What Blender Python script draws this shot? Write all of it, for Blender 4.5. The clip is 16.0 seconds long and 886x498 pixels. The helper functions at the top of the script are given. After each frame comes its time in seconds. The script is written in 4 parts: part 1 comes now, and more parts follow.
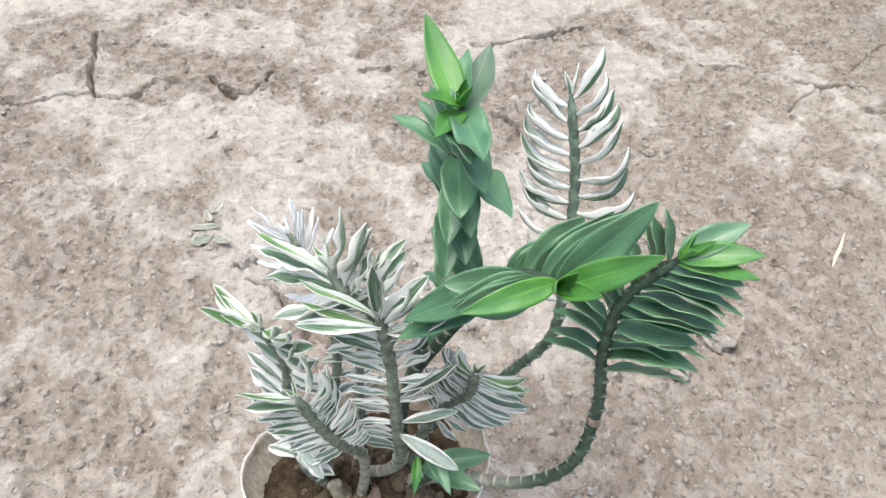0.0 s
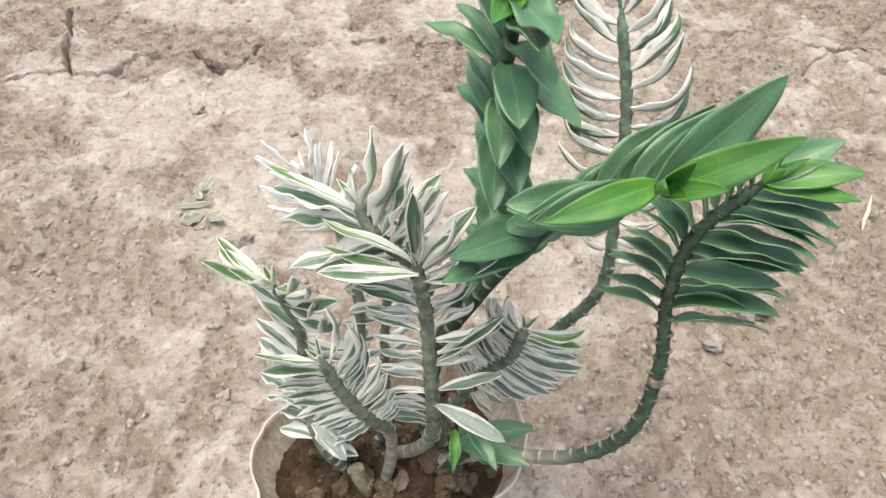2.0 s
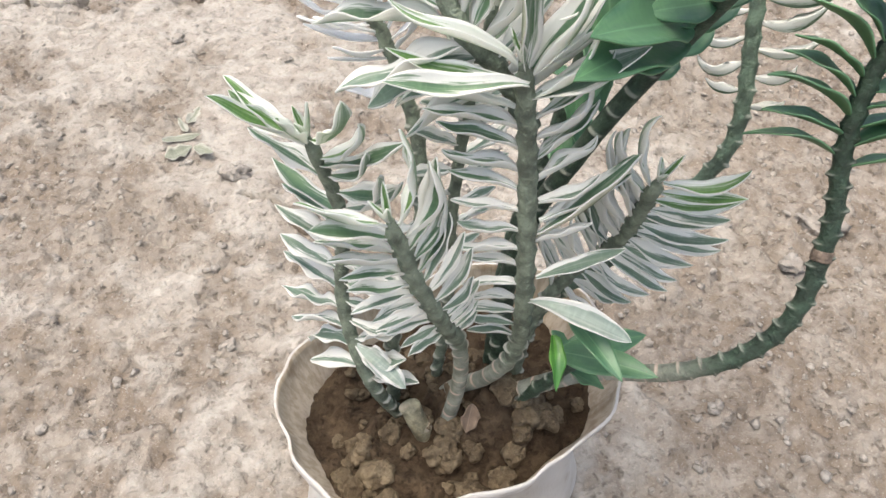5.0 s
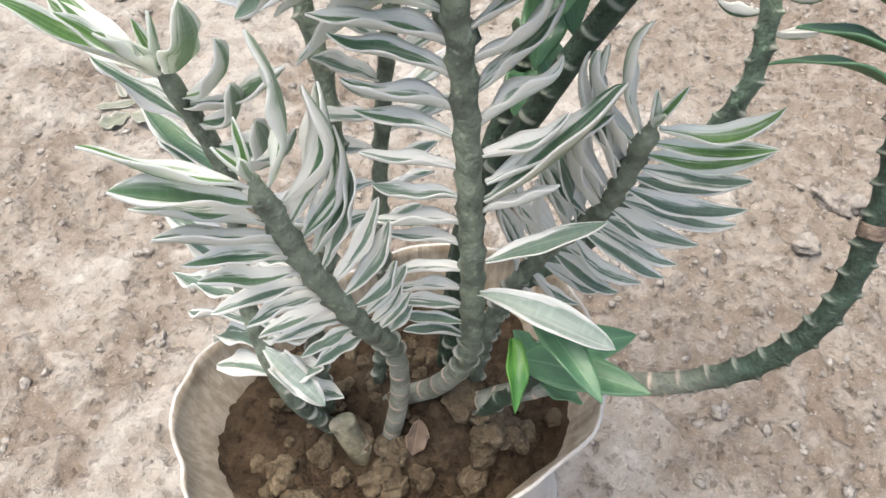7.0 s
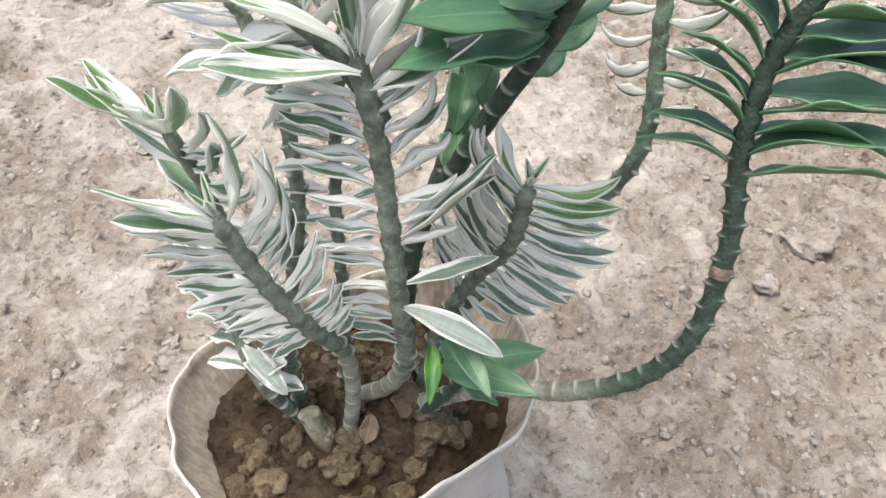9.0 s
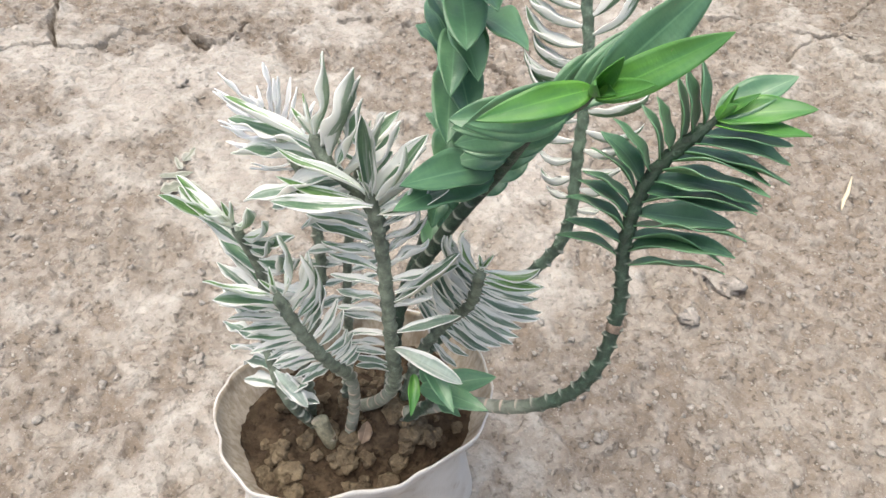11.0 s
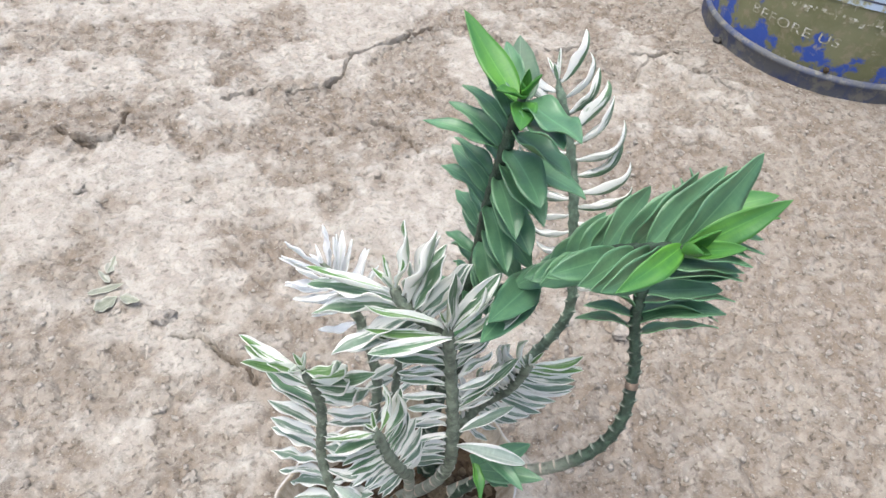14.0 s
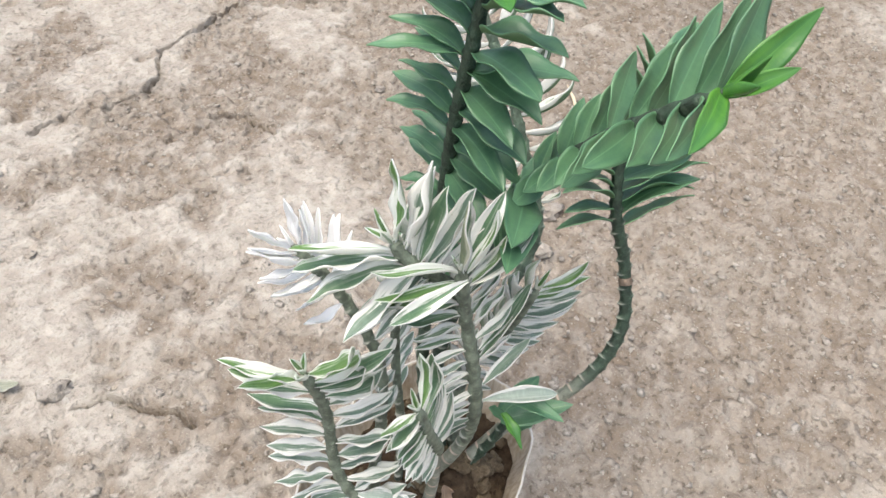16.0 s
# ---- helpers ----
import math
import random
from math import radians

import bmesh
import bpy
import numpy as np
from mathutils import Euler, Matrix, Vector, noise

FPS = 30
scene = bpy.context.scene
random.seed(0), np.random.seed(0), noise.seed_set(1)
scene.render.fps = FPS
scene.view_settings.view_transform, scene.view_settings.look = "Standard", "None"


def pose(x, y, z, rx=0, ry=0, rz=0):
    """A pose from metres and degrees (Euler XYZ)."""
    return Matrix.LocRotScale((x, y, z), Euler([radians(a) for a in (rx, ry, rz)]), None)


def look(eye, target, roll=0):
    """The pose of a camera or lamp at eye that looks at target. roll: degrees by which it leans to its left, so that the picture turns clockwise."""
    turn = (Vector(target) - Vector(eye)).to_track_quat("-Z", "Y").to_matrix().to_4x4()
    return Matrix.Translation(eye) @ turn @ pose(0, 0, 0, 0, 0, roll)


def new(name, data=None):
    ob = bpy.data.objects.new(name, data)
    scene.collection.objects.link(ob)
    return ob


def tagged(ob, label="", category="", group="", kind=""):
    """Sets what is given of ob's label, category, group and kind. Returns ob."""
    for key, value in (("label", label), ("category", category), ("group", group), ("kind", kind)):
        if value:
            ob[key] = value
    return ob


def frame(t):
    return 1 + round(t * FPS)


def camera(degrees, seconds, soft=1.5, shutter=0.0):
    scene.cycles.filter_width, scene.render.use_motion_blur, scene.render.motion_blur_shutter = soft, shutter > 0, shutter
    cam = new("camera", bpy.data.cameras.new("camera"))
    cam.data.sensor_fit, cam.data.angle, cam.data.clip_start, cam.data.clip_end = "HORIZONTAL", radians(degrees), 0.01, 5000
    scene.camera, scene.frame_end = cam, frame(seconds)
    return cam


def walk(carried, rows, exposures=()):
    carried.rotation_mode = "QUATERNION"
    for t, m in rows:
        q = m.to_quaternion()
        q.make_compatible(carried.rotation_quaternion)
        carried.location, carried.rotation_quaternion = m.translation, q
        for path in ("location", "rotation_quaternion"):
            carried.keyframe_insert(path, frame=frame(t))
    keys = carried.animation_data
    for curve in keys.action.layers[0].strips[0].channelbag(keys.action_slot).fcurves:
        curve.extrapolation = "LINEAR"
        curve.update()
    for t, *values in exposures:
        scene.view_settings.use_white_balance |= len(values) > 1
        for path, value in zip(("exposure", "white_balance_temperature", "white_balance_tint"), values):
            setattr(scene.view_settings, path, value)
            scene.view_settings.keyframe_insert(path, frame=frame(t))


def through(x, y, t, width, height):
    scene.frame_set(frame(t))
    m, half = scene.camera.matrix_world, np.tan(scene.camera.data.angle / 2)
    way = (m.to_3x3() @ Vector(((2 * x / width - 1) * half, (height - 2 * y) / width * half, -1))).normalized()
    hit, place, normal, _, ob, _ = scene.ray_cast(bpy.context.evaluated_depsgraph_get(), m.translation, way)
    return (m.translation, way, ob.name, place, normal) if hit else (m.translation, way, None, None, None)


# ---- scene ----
cam = camera(63.2, 16.0)
METRES, EYE, TILT, LEAN, TURN = 1.0, 0.7264, -47.75, -3.45, 0.0
ROWS = [
    (0.0, 0.0, 0.0, 0.0, 0.0, 0.0, -0.0),
    (0.5, -0.0059, 0.0222, 0.0107, 0.37, -0.85, 0.79),
    (1.0, -0.0118, 0.0393, 0.0022, 0.85, -0.85, 1.18),
    (1.5, -0.0126, 0.0509, -0.0187, 1.02, 0.06, 1.38),
    (2.0, -0.0322, 0.0629, -0.0354, -1.23, 0.08, 1.64),
    (2.5, -0.0572, 0.0751, -0.0445, -2.88, 0.28, 2.54),
    (3.0, -0.0745, 0.091, -0.0558, -4.88, 0.55, 3.69),
    (3.5, -0.0842, 0.1009, -0.0703, -5.14, 0.4, 3.49),
    (4.0, -0.0825, 0.1127, -0.081, -3.02, 0.26, 3.85),
    (6.5, -0.0669, 0.2739, -0.104, -2.66, -2.44, 4.55),
    (7.0, -0.0519, 0.2636, -0.1048, -2.71, -2.31, 4.35),
    (7.5, -0.0463, 0.2482, -0.1057, -1.56, -1.92, 3.72),
    (8.0, -0.0347, 0.2374, -0.1109, -0.08, -1.59, 2.96),
    (8.5, -0.0232, 0.2233, -0.1087, -0.68, -0.97, 2.59),
    (9.0, -0.0114, 0.1964, -0.1051, 0.17, -0.11, 1.89),
    (11.5, -0.0142, 0.0261, -0.0448, -1.77, 0.17, 0.74),
    (12.0, -0.0302, -0.0111, -0.0101, -2.02, -0.96, 1.03),
    (12.5, -0.0302, -0.0493, 0.0122, -2.78, -0.98, 1.01),
    (13.0, -0.0436, -0.0637, 0.0174, -5.9, 0.61, 3.47),
    (13.5, -0.0886, -0.0179, 0.0058, -10.39, 0.59, 7.98),
    (14.0, -0.1334, 0.0234, 0.008, -14.11, -0.53, 11.01),
    (14.3, -0.1507, 0.0408, 0.0102, -17.55, 0.18, 14.23),
    (14.5, -0.1596, 0.0517, 0.0137, -19.1, -1.49, 15.76),
    (15.0, -0.1827, 0.0838, 0.0158, -23.72, -4.69, 20.98),
    (15.5, -0.1978, 0.1026, 0.0113, -25.13, -6.48, 23.31),
    (16.0, -0.195, 0.1046, 0.0144, -28.66, -7.38, 27.3),
]

walk(cam, [(t, pose(0, 0, EYE, TILT, LEAN, TURN) @ pose(METRES * x, METRES * y, METRES * z, 90 + pitch, roll, yaw)) for t, x, y, z, yaw, pitch, roll in ROWS],
     exposures=[(0.0, 0.88, 6300, 7), (1.0, 0.84, 6550, 7), (2.0, 0.80, 6950, 8), (4.0, 0.78, 6850, 8), (6.5, 0.90, 6650, 8), (9.0, 0.90, 6650, 8),
                (11.5, 0.83, 6650, 7), (12.2, 0.86, 6250, 7), (14.0, 0.84, 6250, 7), (14.6, 0.82, 6550, 7), (15.2, 0.80, 6700, 7), (16.0, 0.79, 6600, 7)])

# ---------------------------------------------------------------- light
world = bpy.data.worlds.new("overcast_sky")
scene.world = world
world.use_nodes = True
wn, wl = world.node_tree.nodes, world.node_tree.links
sky = wn.new("ShaderNodeTexSky")
sky.sky_type = "NISHITA"
sky.sun_disc = False
sky.sun_elevation, sky.sun_rotation = radians(78), radians(-95)
sky.air_density, sky.dust_density, sky.ozone_density = 1.0, 6.0, 0.6
wl.new(sky.outputs["Color"], wn["Background"].inputs["Color"])
wn["Background"].inputs["Strength"].default_value = 0.15
sun = new("sun", bpy.data.lights.new("sun", "SUN"))
sun.data.energy, sun.data.angle, sun.data.color = 1.35, radians(48), (1.0, 0.97, 0.92)
sun.matrix_world = look((-0.45, -0.05, 2.4), (0, 0, 0))

# ---------------------------------------------------------------- helpers


def lerp(a, b, u):
    return a + (b - a) * u


def smooth(a, b, x):
    u = np.clip((x - a) / (b - a), 0, 1)
    return u * u * (3 - 2 * u)


TABLE = np.random.RandomState(7).rand(256, 256)


def value_noise(x, y, seed=0):
    """Smooth noise of 0 to 1 on arrays."""
    x, y = x + seed * 17.31, y + seed * 9.77
    xi, yi = np.floor(x).astype(int), np.floor(y).astype(int)
    u, v = x - xi, y - yi
    u, v = u * u * (3 - 2 * u), v * v * (3 - 2 * v)
    a, b = TABLE[xi % 256, yi % 256], TABLE[(xi + 1) % 256, yi % 256]
    c, d = TABLE[xi % 256, (yi + 1) % 256], TABLE[(xi + 1) % 256, (yi + 1) % 256]
    return (a * (1 - u) + b * u) * (1 - v) + (c * (1 - u) + d * u) * v


def fbm(x, y, octaves=4, seed=0):
    total, weight, amp = 0, 0, 1.0
    for i in range(octaves):
        total = total + amp * value_noise(x * 2 ** i, y * 2 ** i, seed + 3 * i)
        weight += amp
        amp *= 0.5
    return total / weight


def mesh_of(name, verts, faces, materials, face_material=None, uvs=None, flat=False):
    me = bpy.data.meshes.new(name)
    me.from_pydata([tuple(v) for v in verts], [], faces)
    for m in materials:
        me.materials.append(m)
    if face_material is not None:
        me.polygons.foreach_set("material_index", face_material)
    me.polygons.foreach_set("use_smooth", [not flat] * len(me.polygons))
    if uvs is not None:
        layer = me.uv_layers.new(name="uv")
        loops = np.zeros(len(me.loops), dtype=np.int32)
        me.loops.foreach_get("vertex_index", loops)
        layer.data.foreach_set("uv", np.asarray(uvs, dtype=np.float32)[loops].ravel())
    me.update()
    return me


def attach(ob, parent, home=(0, 0, 0)):
    """Makes ob a part of parent, whose own place is home."""
    ob.parent = parent
    ob.matrix_parent_inverse = Matrix.Translation(home).inverted()
    return ob


def tube(path, radius, sides=12, cap=True):
    """Vertices and faces of a tube along path; radius: a number or one for each point."""
    path = [Vector(p) for p in path]
    radius = [radius] * len(path) if isinstance(radius, (int, float)) else radius
    verts, faces = [], []
    side = None
    for i, p in enumerate(path):
        t = (path[min(i + 1, len(path) - 1)] - path[max(i - 1, 0)]).normalized()
        if side is None:
            side = t.orthogonal().normalized()
        side = (side - t * side.dot(t)).normalized()
        up = t.cross(side)
        for k in range(sides):
            a = 2 * math.pi * k / sides
            verts.append(p + (side * math.cos(a) + up * math.sin(a)) * radius[i])
    for i in range(len(path) - 1):
        for k in range(sides):
            a, b = i * sides + k, i * sides + (k + 1) % sides
            faces.append((a, b, b + sides, a + sides))
    if cap:
        faces.append(tuple(reversed(range(sides))))
        faces.append(tuple(range((len(path) - 1) * sides, len(path) * sides)))
    return verts, faces


# ---------------------------------------------------------------- materials


class Nodes:
    """A node material under construction."""

    def __init__(self, name, roughness=0.6, metallic=0.0):
        self.m = bpy.data.materials.new(name)
        self.m.use_nodes = True
        self.t = self.m.node_tree
        self.bsdf = self.t.nodes["Principled BSDF"]
        self.bsdf.inputs["Roughness"].default_value = roughness
        self.bsdf.inputs["Metallic"].default_value = metallic

    def put(self, socket, value):
        if hasattr(value, "is_linked"):
            self.t.links.new(value, socket)
        elif isinstance(value, tuple) and len(value) == 3 and socket.type == "RGBA":
            socket.default_value = (*value, 1)
        else:
            socket.default_value = value

    def math(self, op, a, b=0.0):
        n = self.t.nodes.new("ShaderNodeMath")
        n.operation = op
        self.put(n.inputs[0], a)
        self.put(n.inputs[1], b)
        return n.outputs[0]

    def ramp(self, x, a, b):
        """0 at a, 1 at b, smooth between."""
        n = self.t.nodes.new("ShaderNodeMapRange")
        n.interpolation_type = "SMOOTHSTEP"
        self.put(n.inputs[0], x)
        n.inputs[1].default_value, n.inputs[2].default_value = a, b
        return n.outputs[0]

    def mix(self, f, a, b):
        n = self.t.nodes.new("ShaderNodeMix")
        n.data_type = "RGBA"
        self.put(n.inputs[0], f)
        self.put(n.inputs[6], a)
        self.put(n.inputs[7], b)
        return n.outputs[2]

    def noise(self, scale, detail=4.0, vector=None, rough=0.55):
        n = self.t.nodes.new("ShaderNodeTexNoise")
        n.inputs["Scale"].default_value = scale
        n.inputs["Detail"].default_value = detail
        n.inputs["Roughness"].default_value = rough
        if vector is not None:
            self.t.links.new(vector, n.inputs["Vector"])
        return n.outputs[0]

    def coords(self, which="Object"):
        return self.t.nodes.new("ShaderNodeTexCoord").outputs[which]

    def rand(self):
        return self.t.nodes.new("ShaderNodeObjectInfo").outputs["Random"]

    def stretch(self, vector, scale, shift=None):
        n = self.t.nodes.new("ShaderNodeMapping")
        self.t.links.new(vector, n.inputs[0])
        n.inputs["Scale"].default_value = scale
        if shift is not None:
            c = self.t.nodes.new("ShaderNodeCombineXYZ")
            for i in range(3):
                self.t.links.new(shift, c.inputs[i])
            self.t.links.new(c.outputs[0], n.inputs["Location"])
        return n.outputs[0]

    def attribute(self, name):
        n = self.t.nodes.new("ShaderNodeAttribute")
        n.attribute_name = name
        return n.outputs["Fac"]

    def bump(self, height, distance, strength=1.0):
        n = self.t.nodes.new("ShaderNodeBump")
        n.inputs["Distance"].default_value = distance
        n.inputs["Strength"].default_value = strength
        self.t.links.new(height, n.inputs["Height"])
        self.t.links.new(n.outputs[0], self.bsdf.inputs["Normal"])

    def colour(self, c):
        self.put(self.bsdf.inputs["Base Color"], c)
        return self

    def thin(self, c, amount):
        """Lets some light shine through, as a leaf does."""
        tr = self.t.nodes.new("ShaderNodeBsdfTranslucent")
        self.put(tr.inputs["Color"], c)
        mx = self.t.nodes.new("ShaderNodeMixShader")
        mx.inputs[0].default_value = amount
        self.t.links.new(self.bsdf.outputs[0], mx.inputs[1])
        self.t.links.new(tr.outputs[0], mx.inputs[2])
        self.t.links.new(mx.outputs[0], self.t.nodes["Material Output"].inputs["Surface"])


def earth_material(name, light, dark, scale=1.0, use_crust=True):
    n = Nodes(name, 0.95)
    co = n.coords()
    broad = n.ramp(n.noise(4.5 * scale, 5, co, 0.6), 0.36, 0.66)
    mid = n.ramp(n.noise(36 * scale, 7, co, 0.58), 0.42, 0.58)
    flake = n.ramp(n.noise(75 * scale, 6, co, 0.7), 0.46, 0.55)
    fine = n.noise(190 * scale, 5, co, 0.7)
    grit = n.ramp(n.noise(520 * scale, 2, co), 0.58, 0.74)
    if use_crust:
        patch = n.ramp(n.math("ADD", n.noise(5.2, 5, co, 0.6), n.math("MULTIPLY", n.math("SUBTRACT", n.noise(30, 4, co, 0.6), 0.5), 0.7)), 0.44, 0.68)
        crust_tone = n.math("ADD", n.attribute("crust"), n.math("MULTIPLY", n.attribute("beyond"), n.math("SUBTRACT", patch, n.attribute("crust"))))
        tone = n.math("ADD", n.math("MULTIPLY", crust_tone, 0.54), n.math("ADD", n.math("MULTIPLY", mid, 0.30), n.math("MULTIPLY", flake, 0.12)))
    else:
        tone = n.math("ADD", n.math("MULTIPLY", n.rand(), 0.45), n.math("MULTIPLY", mid, 0.5))
    c = n.mix(n.math("MULTIPLY", tone, 1.05), dark, light)
    c = n.mix(n.math("MULTIPLY", broad, 0.22), c, tuple(v * s for v, s in zip(light, (0.86, 0.84, 0.80))))
    c = n.mix(n.math("MULTIPLY", n.ramp(fine, 0.50, 0.72), 0.42), c, tuple(v * 0.62 for v in dark))
    c = n.mix(n.math("MULTIPLY", grit, 0.35), c, tuple(min(1, v * 1.25) for v in light))
    # sunken brown specks; the shade between crumbs is put into their colour
    shaded_pits = n.ramp(n.noise(115 * scale, 4, co, 0.5), 0.585, 0.66)
    c = n.mix(n.math("MULTIPLY", shaded_pits, n.math("SUBTRACT", 0.68, n.math("MULTIPLY", tone, 0.55))), c, tuple(v * 0.50 for v in dark))
    n.colour(c)
    n.bsdf.inputs["Specular IOR Level"].default_value = 0.15
    relief = n.math("ADD", n.math("MULTIPLY", fine, 0.12), n.math("MULTIPLY", mid, 0.5))
    relief = n.math("ADD", relief, n.math("ADD", n.math("MULTIPLY", n.noise(60 * scale, 4, co, 0.55), 1.5), n.math("MULTIPLY", flake, 0.15)))
    relief = n.math("SUBTRACT", relief, n.math("MULTIPLY", shaded_pits, 0.5))
    n.bump(relief, 0.007, 0.65)
    return n.m


def leaf_material(name, green, deep, margin, amount, young=0.0, pale=0.0, gloss=0.42, through=0.36):
    """A leaf's face: amount is the share of the half-width that is green (2 and more: all of it)."""
    n = Nodes(name, gloss)
    uv = n.coords("UV")
    sep = n.t.nodes.new("ShaderNodeSeparateXYZ")
    n.t.links.new(uv, sep.inputs[0])
    across = n.math("ABSOLUTE", n.math("SUBTRACT", n.math("MULTIPLY", sep.outputs[0], 2.0), 1.0))
    rnd = n.rand()
    blotch = n.noise(1.0, 4, n.stretch(uv, (3.0, 2.2, 1.0), n.math("MULTIPLY", rnd, 90.0)))
    g = n.mix(n.ramp(blotch, 0.3, 0.7), deep, green)
    vein = n.noise(1.0, 2, n.stretch(uv, (2.0, 26.0, 1.0), rnd))
    g = n.mix(n.math("MULTIPLY", n.ramp(vein, 0.45, 0.7), 0.18 if amount < 2 else 0.08), g, tuple(min(1, v * 1.7 + 0.02) for v in green))
    if amount < 2:
        shift = n.math("MULTIPLY", n.math("SUBTRACT", blotch, 0.5), 0.8)
        lop = n.math("ABSOLUTE", n.math("ADD", n.math("SUBTRACT", n.math("MULTIPLY", sep.outputs[0], 2.0), 1.0), shift))
        feather = n.noise(1.0, 3, n.stretch(uv, (6.0, 1.5, 1.0), n.math("MULTIPLY", rnd, 61.0)), 0.6)
        edge = n.math("ADD", lop, n.math("MULTIPLY", n.math("SUBTRACT", feather, 0.5), 1.7))
        edge = n.math("ADD", edge, n.math("MULTIPLY", n.math("SUBTRACT", 0.5, sep.outputs[1]), 0.34))
        edge = n.math("ADD", edge, n.math("MULTIPLY", n.math("SUBTRACT", rnd, 0.5), 0.40))
        sage = tuple(0.55 * a + 0.45 * b for a, b in zip(green, margin))
        stripe = n.noise(1.0, 2, n.stretch(uv, (8.0, 1.2, 1.0), n.math("MULTIPLY", rnd, 23.0)))
        c = n.mix(n.math("MULTIPLY", n.ramp(stripe, 0.48, 0.66), 0.45), g, sage)
        c = n.mix(n.ramp(edge, amount - 0.10, amount + 0.03), c, sage)
        c = n.mix(n.ramp(edge, amount + 0.02, amount + 0.12), c, margin)
        c = n.mix(n.math("MULTIPLY", n.ramp(stripe, 0.58, 0.68), 0.30), c, sage)
    else:
        c = n.mix(n.math("MULTIPLY", rnd, 0.22), g, tuple(min(1, v * 1.55 + 0.02) for v in green))
        rim = n.math("MULTIPLY", n.ramp(across, 0.94, 0.99), 0.22)
        c = n.mix(rim, c, tuple(min(1, v * 2.0 + 0.03) for v in green))
    c = n.mix(n.math("MULTIPLY", n.math("SUBTRACT", 1.0, n.ramp(across, 0.02, 0.07)), 0.35 if amount > 2 else 0.10), c, tuple(min(1, v * 1.6 + 0.05) for v in green))
    if young:
        c = n.mix(n.math("MULTIPLY", n.ramp(sep.outputs[1], 0.1, 0.9), young), c, deep)
    if pale:
        c = n.mix(pale, c, (0.42, 0.46, 0.40))
    c = n.mix(n.math("MULTIPLY", n.ramp(n.noise(420, 3, n.coords()), 0.68, 0.76), 0.35), c, (0.30, 0.24, 0.15))
    n.colour(c)
    if amount > 2:
        n.bsdf.inputs["Specular IOR Level"].default_value = 0.75
        n.put(n.bsdf.inputs["Roughness"], n.math("ADD", gloss, n.math("MULTIPLY", n.ramp(blotch, 0.35, 0.70), 0.16)))
    n.bump(n.math("ADD", n.math("MULTIPLY", vein, 0.5), n.noise(300, 3, n.coords())), 0.0006, 0.5)
    n.thin(c, through)
    return n.m


def stem_material(name, body, scar):
    n = Nodes(name, 0.6)
    co = n.coords()
    c = n.mix(n.ramp(n.noise(130, 6, co, 0.65), 0.34, 0.66), tuple(v * 0.52 for v in body), tuple(min(1, v * 1.32) for v in body))
    c = n.mix(n.ramp(n.noise(260, 3, co), 0.6, 0.75), c, tuple(min(1, v * 1.8 + 0.01) for v in body))
    bark = n.mix(n.ramp(n.noise(110, 5, co), 0.35, 0.65), (0.182, 0.195, 0.155), (0.310, 0.325, 0.272))
    c = n.mix(n.attribute("wood"), c, bark)
    c = n.mix(n.attribute("scar"), c, n.mix(n.attribute("wood"), scar, (0.56, 0.44, 0.36)))
    n.colour(c)
    n.bump(n.math("ADD", n.noise(240, 5, co), n.math("MULTIPLY", n.noise(700, 3, co), 0.6)), 0.002, 0.8)
    return n.m


EARTH = earth_material("dry_earth", (0.424, 0.398, 0.361), (0.196, 0.160, 0.127))
CLOD = earth_material("earth_crumb", (0.408, 0.380, 0.344), (0.304, 0.268, 0.232), 1.6, False)
POT_SOIL = earth_material("pot_soil", (0.118, 0.087, 0.058), (0.050, 0.034, 0.022), 2.0, False)
POT_CLOD = earth_material("pot_crumb", (0.235, 0.190, 0.130), (0.100, 0.074, 0.048), 2.5, False)
WHITE = (0.89, 0.90, 0.875)
VAR_TOP = leaf_material("variegated_leaf", (0.155, 0.270, 0.150), (0.100, 0.190, 0.120), WHITE, 0.46)
VAR_UNDER = leaf_material("variegated_leaf_underside", (0.44, 0.53, 0.41), (0.32, 0.42, 0.31), (0.92, 0.92, 0.885), 0.30, pale=0.02, gloss=0.55, through=0.55)
VAR_OLD = leaf_material("old_variegated_leaf", (0.215, 0.305, 0.235), (0.145, 0.225, 0.175), (0.895, 0.90, 0.875), 0.38, gloss=0.5)
VAR_PALE = leaf_material("pale_variegated_leaf", (0.24, 0.36, 0.24), (0.17, 0.27, 0.18), (0.88, 0.89, 0.865), 0.44)
VAR_YOUNG = leaf_material("young_variegated_leaf", (0.165, 0.315, 0.095), (0.110, 0.225, 0.085), (0.87, 0.90, 0.87), 0.48)
VAR_SOFT = leaf_material("grey_variegated_leaf", (0.38, 0.46, 0.41), (0.30, 0.38, 0.345), (0.84, 0.85, 0.84), 0.80, gloss=0.5)
VAR_DULL = leaf_material("dull_leaf_underside", (0.33, 0.37, 0.25), (0.26, 0.31, 0.21), (0.62, 0.62, 0.52), 0.62, gloss=0.6)
BLANCHED = leaf_material("blanched_leaf", (0.86, 0.88, 0.84), (0.82, 0.85, 0.80), (0.94, 0.95, 0.96), 0.02, through=0.30)
GREEN_TOP = leaf_material("green_leaf", (0.122, 0.270, 0.135), (0.068, 0.172, 0.098), WHITE, 3, gloss=0.30, through=0.28)
GREEN_DUSTY = leaf_material("dusty_green_leaf", (0.105, 0.185, 0.112), (0.075, 0.140, 0.088), WHITE, 3, gloss=0.45, through=0.30)
GREEN_UNDER = leaf_material("green_leaf_underside", (0.13, 0.24, 0.11), (0.09, 0.18, 0.085), WHITE, 3, gloss=0.5, through=0.30)
